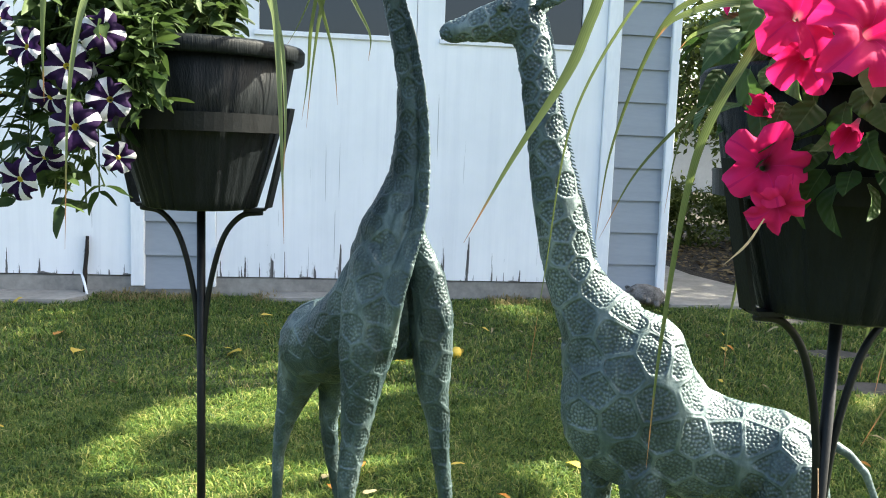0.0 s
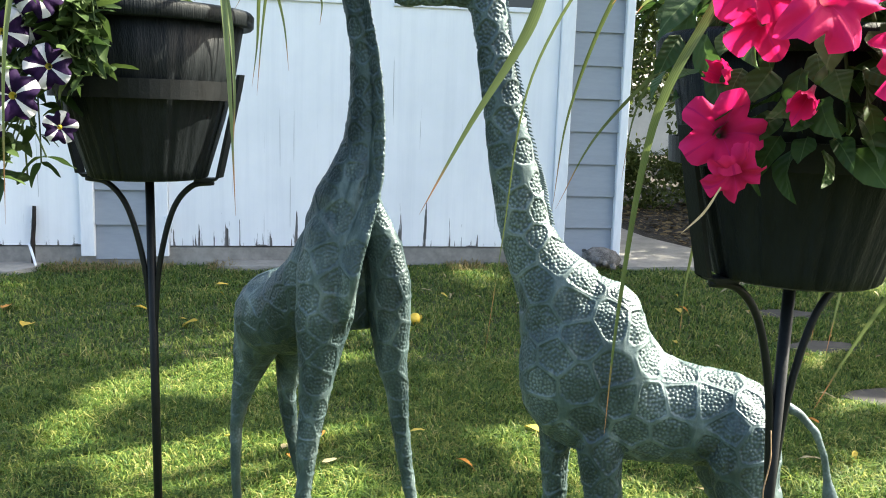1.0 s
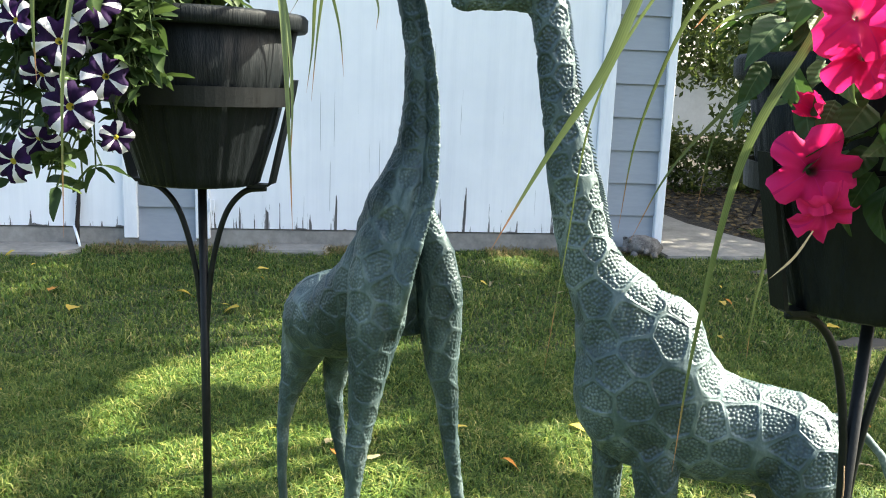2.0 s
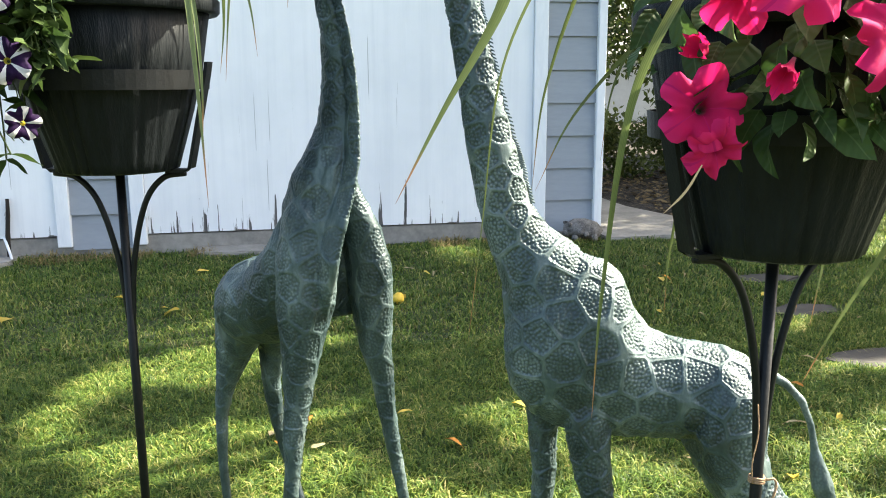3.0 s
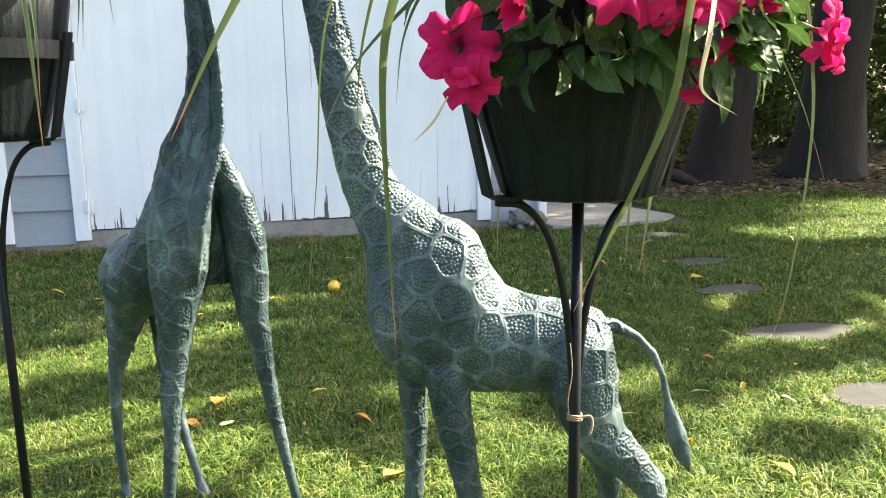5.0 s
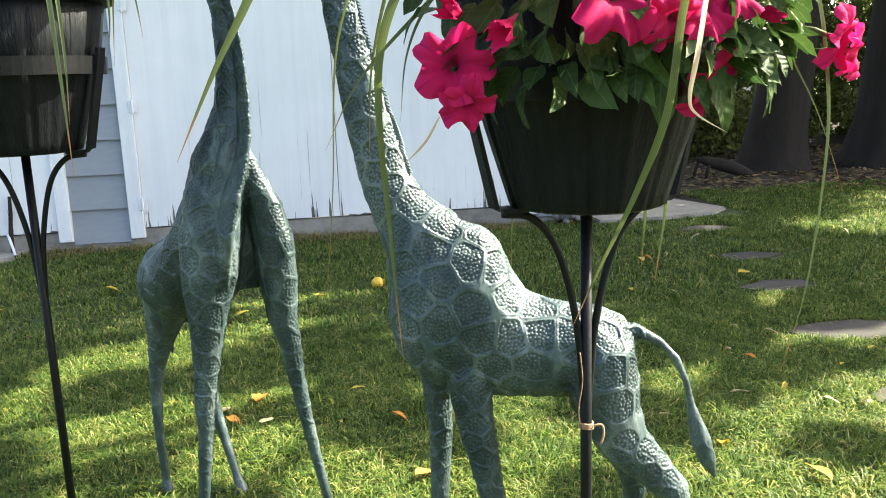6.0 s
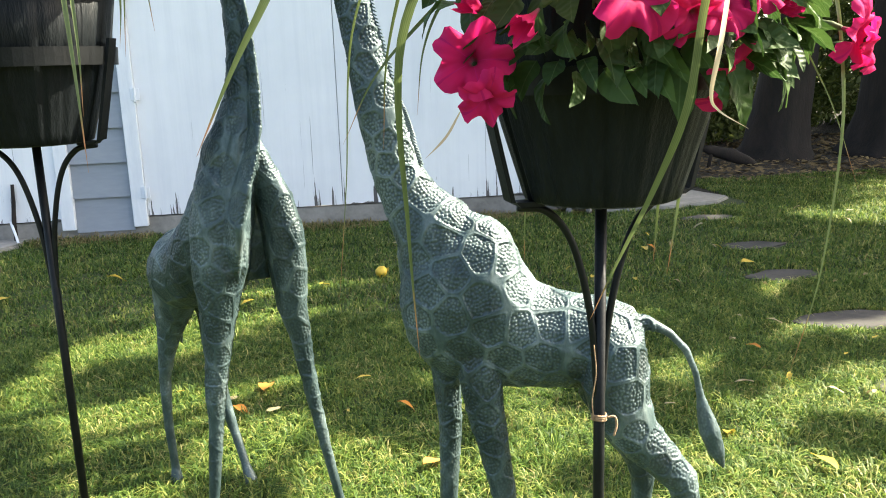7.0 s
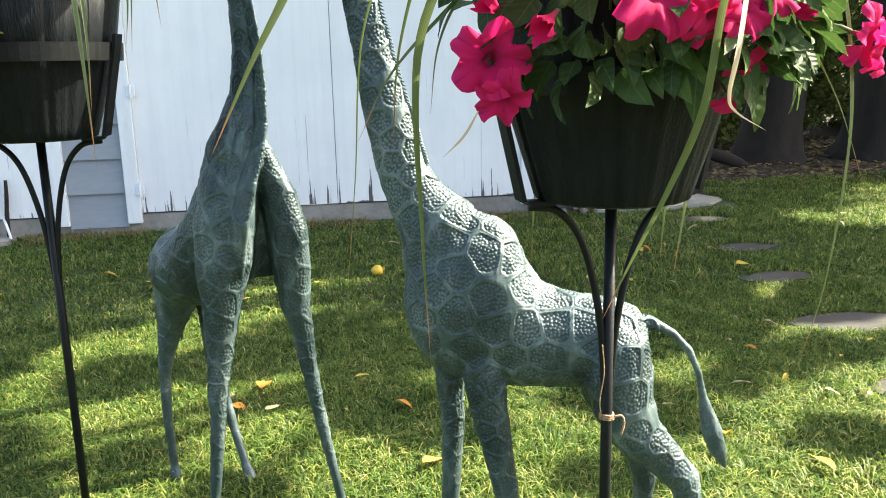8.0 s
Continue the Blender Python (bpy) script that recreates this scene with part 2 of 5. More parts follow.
wall = garage_wall()
bm = bmesh.new()
for x0, x1, z0, z1 in ((GARAGE_X0, -3.75, 0.11, GARAGE_Z), (-1.13, -0.78, 0.11, 2.15), (1.79, GARAGE_X1 - 0.0, 0.11, 2.15), (GARAGE_X0, GARAGE_X1, 2.15, GARAGE_Z)):
    box(bm, x0, x1, 0.035, 0.15, z0, z1)
part("sheathing", bm, SIDING, wall)
LAP = 0.2095


def lap_board(x0, x1):
    bm = bmesh.new()
    p = [(0.034, 0), (0.0, 0), (0.022, LAP + 0.006), (0.034, LAP + 0.006)]
    a, b = [[bm.verts.new((x, y, z)) for y, z in p] for x in (x0, x1)]
    for k in range(4):
        bm.faces.new((a[k], a[(k + 1) % 4], b[(k + 1) % 4], b[k]))
    bm.faces.new(a[::-1]), bm.faces.new(b)
    bmesh.ops.recalc_face_normals(bm, faces=bm.faces)
    return mesh_of("lap_board", bm, SIDING)


for x0, x1, count in ((-1.125, -0.785, 10), (1.79, 2.125, 10), (GARAGE_X0, -3.75, 10)):
    me = lap_board(x0, x1)
    for i in range(count):
        o = new("lap_board", me)
        o.parent, o.location = wall, (0, 0, 0.04 + i * LAP)
me = lap_board(GARAGE_X0, 2.125)
for i in range(3):
    o = new("lap_board", me)
    o.parent, o.location = wall, (0, 0, 0.04 + (10 + i) * LAP)
bm = bmesh.new()
box(bm, GARAGE_X0, GARAGE_X1, 0.012, 0.2, -0.1, 0.115, 0.006)
part("foundation", bm, CONCRETE, wall, "grey concrete footing")
for x0, x1, z1 in ((2.125, 2.18, GARAGE_Z), (1.70, 1.79, 2.2), (-0.785, -0.70, 2.2), (-1.205, -1.125, 2.2)):
    bm = bmesh.new()
    box(bm, x0, x1, -0.022, 0.06, 0.035 if x0 > 2 else 0.06, z1, 0.004)
    part("trim_board", bm, TRIM, wall, "white painted board")


def garage_door(name, x0, x1, seam_xs, windows):
    """A pair of swinging board doors: leaves of upright boards, glazed openings cut through them."""
    door = tagged(empty(name, (0, WY, 0)), "white board garage door with peeling paint and dark panes", "door", kind="structure")
    edges = [x0] + seam_xs + [x1]
    for a, b in zip(edges, edges[1:]):
        wins = [w for w in windows if w[0] > a and w[1] < b]
        cuts = [(a + 0.002, b - 0.002, 0.124, 2.14)]
        if wins:
            w0, w1, z0, z1 = wins[0]
            cuts = [(a + 0.002, w0, 0.124, 2.14), (w1, b - 0.002, 0.124, 2.14), (w0, w1, 0.124, z0), (w0, w1, z1, 2.14)]
        bm = bmesh.new()
        for c in cuts:
            box(bm, c[0], c[1], 0.0, 0.045, c[2], c[3])
        leaf = part("door_leaf", bm, DOOR, door)
        for w0, w1, z0, z1 in wins:
            bm = bmesh.new()
            box(bm, w0 - 0.03, w1 + 0.03, -0.018, 0.01, z0 - 0.03, z0, 0.003)
            part("window_sill", bm, TRIM, leaf)
            bm = bmesh.new()
            box(bm, w0, w1, 0.02, 0.026, z0, z1)
            part("pane", bm, GLASS, leaf)
    for z in (0.27, 0.86, 1.45):
        bm = bmesh.new()
        box(bm, x0 - 0.022, x0 + 0.03, -0.028, -0.022, z - 0.035, z + 0.035, 0.002)
        bmesh.ops.create_cone(bm, segments=10, radius1=0.007, radius2=0.007, depth=0.085, cap_ends=True, matrix=pose(x0 + 0.004, -0.031, z))
        part("hinge", bm, TRIM, door, "painted-over butt hinge")
    return door


def dark_glass():
    m, nt, b = shade("dark window glass")
    b.inputs["Base Color"].default_value = (0.012, 0.014, 0.016, 1)
    b.inputs["Roughness"].default_value = 0.06
    relief(nt, b, rough_noise(nt, coords(nt), 2.0), 0.05, 0.01)
    return m


GLASS = dark_glass()
garage_door("door_1", -0.70, 1.70, [0.50], [(-0.45, 0.33, 1.63, 2.05), (0.67, 1.54, 1.63, 2.05)])
garage_door("door_2", -3.75, -1.205, [-2.47], [])

bm = bmesh.new()
for x0, x1, y0, y1 in ((GARAGE_X0, GARAGE_X0 + 0.15, WY + 0.15, WY + 6.0), (GARAGE_X1 - 0.15, GARAGE_X1, WY + 0.2, WY + 6.0), (GARAGE_X0, GARAGE_X1, WY + 6.0, WY + 6.15)):
    box(bm, x0, x1, y0, y1, 0.0, GARAGE_Z)
tagged(part("wall_north", bm, SIDING), "blue-grey sided rear and end walls of the garage", "wall", kind="structure")
bm = bmesh.new()
rid, ea = 4.3, GARAGE_Z
y0, y1 = WY - 0.25, WY + 6.4
v = [bm.verts.new(p) for p in ((GARAGE_X0 - 0.2, y0, ea), (GARAGE_X1 + 0.12, y0, ea), (GARAGE_X1 + 0.12, (y0 + y1) / 2, rid), (GARAGE_X0 - 0.2, (y0 + y1) / 2, rid), (GARAGE_X0 - 0.2, y1, ea), (GARAGE_X1 + 0.12, y1, ea))]
bm.faces.new((v[0], v[1], v[2], v[3])), bm.faces.new((v[3], v[2], v[5], v[4])), bm.faces.new((v[0], v[3], v[4])), bm.faces.new((v[1], v[5], v[2])), bm.faces.new((v[0], v[4], v[5], v[1]))
ROOFING = plain("grey asphalt shingle", (0.05, 0.05, 0.05), (0.11, 0.105, 0.10), 20, 0.95, 0.6)
tagged(part("garage_roof", bm, ROOFING), "grey shingled garage roof", "roof", kind="structure")

# plain wall added behind the camera to block low sky light and reflections
bm = bmesh.new()
box(bm, -12, 12, -8.2, -8.0, 0, 3.2)
tagged(part("wall_unseen", bm, SIDING), "plain sided wall out of view, added to block low sky light", "wall", kind="structure")

# ---- path and stepping stones ----


def slab(name, outline, z, thick, mat, label, category, kind=""):
    bm = bmesh.new()
    top = [bm.verts.new((x, y, z)) for x, y in outline]
    f = bm.faces.new(top)
    r = bmesh.ops.extrude_face_region(bm, geom=[f])
    bmesh.ops.translate(bm, verts=[e for e in r["geom"] if isinstance(e, bmesh.types.BMVert)], vec=(0, 0, -thick))
    bmesh.ops.recalc_face_normals(bm, faces=bm.faces)
    tops = [e for e in bm.edges if all(abs(w.co.z - z) < 1e-5 for w in e.verts)]
    bmesh.ops.bevel(bm, geom=tops, offset=0.008, segments=2, affect="EDGES")
    return tagged(part(name, bm, mat), label, category, kind=kind)


slab("pavement", [(2.16, 5.50), (2.62, 5.50), (3.0, 5.58), (3.16, 5.74), (3.02, 6.15), (2.85, 6.8), (2.80, 9.5), (2.2, 9.5)], 0.022, 0.08, CONCRETE, "pale worn concrete path round the garage corner", "path", "structure")


def stepping_stone(cx, cy, rx, ry, seed):
    rnd = random.Random(seed)
    n = 11
    pts = [(cx + rx * (0.74 + 0.34 * rnd.random()) * math.cos(k / n * math.tau), cy + ry * (0.74 + 0.34 * rnd.random()) * math.sin(k / n * math.tau)) for k in range(n)]
    ob = slab("stepping_stone", pts, 0.010, 0.05, STONE, "flat weathered grey stepping stone set in the lawn", "stone")
    ob["group"] = "stepping stones in the lawn"


STONES = ((2.27, 3.08, 0.25, 0.13), (2.38, 3.73, 0.20, 0.11), (2.55, 4.32, 0.20, 0.11), (2.70, 5.10, 0.20, 0.11), (2.10, 2.44, 0.22, 0.13))
for i, (x, y, rx, ry) in enumerate(STONES):
    stepping_stone(x, y, rx, ry, i)


# ---- giraffes ----
def giraffe(name, limbs, side, mane, label, seed, sizes, voxel, bold=1.0):
    """A cast statue: limbs lofted and fused into one skin, then the coat's patches sunk into it."""
    bm = bmesh.new()
    for i, stations in enumerate(limbs):
        tube(bm, stations, side, 16, upright=i == 0)
    raw = new("casting", mesh_of("casting", bm, BRONZE))
    md = raw.modifiers.new("fuse", "REMESH")
    md.mode, md.voxel_size, md.use_smooth_shade = "VOXEL", voxel, True
    sm = raw.modifiers.new("soften", "SMOOTH")
    sm.iterations, sm.factor = 16, 0.6
    dg = bpy.context.evaluated_depsgraph_get()
    me = bpy.data.meshes.new_from_object(raw.evaluated_get(dg))
    bpy.data.objects.remove(raw)
    co = np.empty(len(me.vertices) * 3)
    me.vertices.foreach_get("co", co)
    co = co.reshape(-1, 3)
    no = np.empty(len(me.vertices) * 3)
    me.vertices.foreach_get("normal", no)
    no = no.reshape(-1, 3)
    rng = np.random.default_rng(seed)
    seeds, radii = [], []
    for i in rng.permutation(len(co))[:9000]:
        p = co[i]
        r = sizes(p) * (0.86 if p[2] < 0.74 else 0.95)
        if not seeds or np.min(np.linalg.norm(np.array(seeds) - p, axis=1) - (np.array(radii) + r) / 2) > 0:
            seeds.append(p)
            radii.append(r)
    seeds, radii = np.array(seeds), np.array(radii)
    gap, own, near1 = np.empty(len(co)), np.empty(len(co)), np.empty(len(co))
    for s in range(0, len(co), 4000):
        d = np.linalg.norm(co[s:s + 4000, None, :] - seeds[None], axis=2) / radii[None]
        o = np.argpartition(d, 1, axis=1)[:, :2]
        dd = np.take_along_axis(d, o, 1)
        gap[s:s + 4000] = (dd.max(1) - dd.min(1)) * radii[o[:, 0]]
        own[s:s + 4000] = radii[o[:, 0]]
        near1[s:s + 4000] = dd.min(1)
    slim = np.where(co[:, 2] > 0.78, 0.12, 0.10)
    w = np.clip((gap - slim * own) / (0.07 * own), 0, 1) * np.clip((np.where(co[:, 2] > 0.78, 0.69, 0.76) - near1) / 0.06, 0, 1)
    w = w * w * (3 - 2 * w)
    fade = np.maximum(np.clip((0.34 - co[:, 2]) / 0.2, 0, 1), (co[:, 0] > 0.9 + 0.25 * (0.53 - co[:, 2])) * (co[:, 2] < 0.54) * 1.0)
    w = w + (1 - w) * fade * 0.75
    # beads: evenly strewn over the skin, standing up inside each patch
    cell, gap_b, taken, beads = 0.0062, 0.0052, {}, []
    for i in rng.permutation(len(co)):
        p = co[i]
        key = (int(p[0] // cell), int(p[1] // cell), int(p[2] // cell))
        free = True
        for a in (-1, 0, 1):
            for b in (-1, 0, 1):
                for c in (-1, 0, 1):
                    for q in taken.get((key[0] + a, key[1] + b, key[2] + c), ()):
                        if (q[0] - p[0]) ** 2 + (q[1] - p[1]) ** 2 + (q[2] - p[2]) ** 2 < gap_b * gap_b:
                            free = False
                            break
                    if not free:
                        break
                if not free:
                    break
            if not free:
                break
        if free:
            taken.setdefault(key, []).append(p)
            beads.append(p)
    tree_b = mathutils.kdtree.KDTree(len(beads))
    for i, p in enumerate(beads):
        tree_b.insert(p, i)
    tree_b.balance()
    dist = np.array([tree_b.find(p)[2] for p in co])
    dome = np.clip(1 - (dist / (gap_b * 0.62)) ** 2, 0, 1)
    dome = dome * (1 - 0.5 * fade) + 0.3 * fade
    rim = np.exp(-((gap - (slim + 0.02) * own) / (0.045 * own)) ** 2) * np.clip((0.9 - near1) / 0.1, 0, 1) * (1 - fade)
    co = co + no * (bold * (0.0008 * (1 - w) + 0.0008 * rim + w * (0.0019 * dome * (1 - 0.6 * fade) - 0.0018)))[:, None]
    me.vertices.foreach_set("co", co.ravel())
    at = me.attributes.new("spot", "FLOAT", "POINT")
    at.data.foreach_set("value", w * min(1.0, 0.25 + 0.75 * bold))
    at = me.attributes.new("bead", "FLOAT", "POINT")
    at.data.foreach_set("value", dome)
    me.polygons.foreach_set("use_smooth", [True] * len(me.polygons))
    me.materials.clear()
    # the mane: slanting ridges along the back of the neck, joined to the same skin
    bm = bmesh.new()
    bm.from_mesh(me)
    path = smooth_path([m[0] for m in mane], 22)
    back = Vector(mane[0][1]).normalized()
    sd = Vector(side).normalized()
    for i in range(1, len(path) - 1, 2):
        t = (path[i + 1] - path[i - 1]).normalized()
        out = (back - t * back.dot(t)).normalized()
        k = 1.0 - 0.5 * i / len(path)
        rel = co - np.array(path[i])
        near = (abs(rel @ np.array(t)) < 0.006) & (abs(rel @ np.array(sd)) < 0.012) & (abs(rel @ np.array(out)) < 0.06)
        if not near.any():
            continue
        skin = path[i] + out * float((rel[near] @ np.array(out)).max())
        base = skin - out * 0.005
        tip = skin + out * 0.0055 * k - t * 0.007
        q = [bm.verts.new(base + sd * w1 + t * w2) for w1 in (-0.0075 * k, 0.0075 * k) for w2 in (-0.0022, 0.0022)]
        q += [bm.verts.new(tip + sd * w1 * 0.6 + t * w2) for w1 in (-0.0075 * k, 0.0075 * k) for w2 in (-0.0012, 0.0012)]
        for f in ((0, 1, 5, 4), (2, 6, 7, 3), (0, 4, 6, 2), (1, 3, 7, 5), (4, 5, 7, 6)):
            bm.faces.new([q[j] for j in f])
    bm.to_mesh(me)
    bm.free()
    me.materials.append(BRONZE)
    ob = new(name, me)
    return tagged(ob, label, "statue")


def on_line(x, off=0.0):
    """The y of the side-on giraffe's middle plane at x, moved off across it."""
    return 1.87 - 0.33 * (x - 0.46) + off


def st(rows, off=0.0, flat=1.0):
    return [((x, on_line(x, off), z), w * flat / 2, w / 2) for x, z, w in rows]


GB_SIDE = (0.313, 0.95, 0)
body = [((x, on_line(x), (zt + zb) / 2), a, (zt - zb) / 2) for x, zt, zb, a in (
    (0.478, 0.60, 0.52, 0.03), (0.492, 0.655, 0.475, 0.060), (0.52, 0.70, 0.438, 0.078), (0.56, 0.722, 0.415, 0.086), (0.60, 0.727, 0.404, 0.086), (0.64, 0.712, 0.400, 0.084),
    (0.665, 0.688, 0.399, 0.080), (0.685, 0.634, 0.399, 0.076), (0.708, 0.600, 0.401, 0.074), (0.735, 0.586, 0.402, 0.074), (0.78, 0.576, 0.402, 0.074), (0.83, 0.569, 0.395, 0.076), (0.87, 0.551, 0.405, 0.068), (0.888, 0.52, 0.45, 0.04))]
NECK = [(0.551, 0.60, 0.158), (0.549, 0.66, 0.166), (0.534, 0.697, 0.150), (0.500, 0.742, 0.108), (0.474, 0.801, 0.090), (0.462, 0.86, 0.086), (0.451, 0.905, 0.082), (0.437, 0.975, 0.072),
        (0.424, 1.045, 0.065), (0.411, 1.11, 0.060), (0.402, 1.16, 0.062), (0.388, 1.205, 0.066), (0.375, 1.235, 0.05)]
neck = st(NECK, flat=0.8)
head = st([(0.415, 1.205, 0.045), (0.395, 1.207, 0.078), (0.365, 1.205, 0.080), (0.330, 1.199, 0.066), (0.300, 1.192, 0.050), (0.275, 1.186, 0.042), (0.257, 1.181, 0.032), (0.247, 1.178, 0.016)], flat=0.72)
legs = [st([(0.598, 0.60, 0.012), (0.599, 0.54, 0.040), (0.600, 0.49, 0.066), (0.602, 0.45, 0.080), (0.604, 0.409, 0.078), (0.611, 0.354, 0.067), (0.624, 0.289, 0.057), (0.639, 0.199, 0.048), (0.650, 0.12, 0.036), (0.654, 0.05, 0.034), (0.652, 0.025, 0.046), (0.650, 0.0, 0.052)], -0.044, 0.85),
        st([(0.562, 0.45, 0.08), (0.558, 0.379, 0.054), (0.562, 0.309, 0.045), (0.559, 0.237, 0.042), (0.554, 0.139, 0.038), (0.551, 0.06, 0.033), (0.549, 0.025, 0.045), (0.547, 0.0, 0.052)], 0.05),
        st([(0.80, 0.545, 0.03), (0.822, 0.50, 0.11), (0.826, 0.44, 0.122), (0.836, 0.385, 0.108), (0.862, 0.332, 0.088), (0.903, 0.288, 0.070), (0.938, 0.248, 0.060), (0.950, 0.20, 0.048), (0.945, 0.12, 0.036), (0.942, 0.05, 0.034), (0.938, 0.022, 0.046), (0.934, 0.0, 0.052)], -0.045),
        st([(0.80, 0.53, 0.03), (0.82, 0.46, 0.10), (0.835, 0.38, 0.085), (0.868, 0.30, 0.066), (0.900, 0.25, 0.056), (0.910, 0.20, 0.046), (0.905, 0.12, 0.036), (0.902, 0.05, 0.034), (0.898, 0.022, 0.046), (0.895, 0.0, 0.052)], 0.05)]
tail = st([(0.875, 0.525, 0.034), (0.898, 0.524, 0.024), (0.930, 0.506, 0.018), (0.957, 0.476, 0.016), (0.974, 0.434, 0.015), (0.983, 0.391, 0.016), (0.990, 0.36, 0.030), (1.000, 0.325, 0.040), (1.013, 0.285, 0.032), (1.026, 0.252, 0.008)], 0.0)
ears = [[((0.400, on_line(0.40, o * 0.5), 1.225), 0.006, 0.010), ((0.417, on_line(0.417, o * 0.9), 1.234), 0.006, 0.016), ((0.438, on_line(0.438, o * 1.2), 1.243), 0.005, 0.012), ((0.455, on_line(0.455, o * 1.3), 1.247), 0.003, 0.004)] for o in (-0.045, 0.045)]
horns = [[((0.385, on_line(0.385, o), 1.225), 0.008, 0.008), ((0.388, on_line(0.388, o), 1.262), 0.006, 0.006), ((0.390, on_line(0.39, o), 1.275), 0.009, 0.009), ((0.390, on_line(0.39, o), 1.285), 0.005, 0.005)] for o in (-0.018, 0.018)]
brow = [[((0.355, on_line(0.355, o), 1.228), 0.006, 0.008), ((0.345, on_line(0.345, o * 1.15), 1.225), 0.010, 0.011), ((0.332, on_line(0.332, o), 1.218), 0.005, 0.006)] for o in (-0.026, 0.026)]
mane_b = [((x + w * 0.42, on_line(x + w * 0.42), z + 0.01), (0.94, -0.31, 0.3)) for x, z, w in NECK[4:12]]


def size_b(p):
    z, x = p[2], p[0]
    if z > 1.16:
        return 0.026
    if z > 0.78:
        return 0.034
    if z < 0.37:
        return 0.036
    return 0.055


giraffe("giraffe_statue", [body, neck, head, tail] + legs + ears + horns + brow, GB_SIDE, mane_b,
        "verdigris bronze giraffe statue standing side-on on the lawn", 4, size_b, 0.0018)

# the second giraffe faces the camera, turned to one side
F = Vector((0.52, -0.85, 0)).normalized()
GA_SIDE = (0.85, 0.52, 0)
body = [((0.186, 1.985, 0.655), 0.010, 0.05), ((0.172, 2.006, 0.668), 0.032, 0.098), ((0.158, 2.04, 0.678), 0.046, 0.130), ((0.146, 2.09, 0.665), 0.082, 0.134), ((0.12, 2.13, 0.618), 0.092, 0.112),
        ((0.078, 2.19, 0.578), 0.086, 0.095), ((0.045, 2.245, 0.563), 0.090, 0.095), ((0.022, 2.285, 0.552), 0.080, 0.086), ((0.006, 2.312, 0.545), 0.04, 0.045)]
neck = [((0.155, 2.08, 0.60), 0.03, 0.03), ((0.150, 2.075, 0.67), 0.052, 0.060), ((0.160, 2.06, 0.775), 0.056, 0.064), ((0.175, 2.050, 0.827), 0.054, 0.058), ((0.191, 2.046, 0.877), 0.041, 0.048), ((0.204, 2.044, 0.928), 0.031, 0.042), ((0.208, 2.042, 0.98), 0.027, 0.037),
        ((0.209, 2.04, 1.03), 0.023, 0.033), ((0.204, 2.036, 1.10), 0.020, 0.029), ((0.192, 2.03, 1.16), 0.018, 0.026), ((0.170, 2.025, 1.24), 0.016, 0.024), ((0.150, 2.02, 1.31), 0.017, 0.025), ((0.138, 2.015, 1.36), 0.022, 0.032)]
ridge = [((0.160, 2.03, 0.555), 0.006, 0.01), ((0.164, 2.000, 0.60), 0.011, 0.024), ((0.168, 1.980, 0.65), 0.013, 0.032), ((0.176, 1.970, 0.70), 0.014, 0.036), ((0.192, 1.974, 0.76), 0.012, 0.035), ((0.213, 1.986, 0.82), 0.010, 0.032), ((0.226, 1.996, 0.88), 0.009, 0.028), ((0.231, 2.0, 0.95), 0.007, 0.022), ((0.229, 2.0, 1.03), 0.006, 0.018), ((0.220, 2.0, 1.10), 0.004, 0.016), ((0.206, 2.0, 1.17), 0.003, 0.014), ((0.182, 2.0, 1.25), 0.003, 0.012), ((0.162, 1.995, 1.32), 0.003, 0.012)]
head = [(Vector((0.128, 2.03, 1.385)) + F * d + Vector((0, 0, z)), a, b) for d, z, a, b in ((-0.03, 0, 0.018, 0.02), (0.0, 0, 0.032, 0.04), (0.04, -0.006, 0.030, 0.036), (0.08, -0.02, 0.022, 0.026), (0.12, -0.032, 0.019, 0.021), (0.145, -0.04, 0.012, 0.014))]
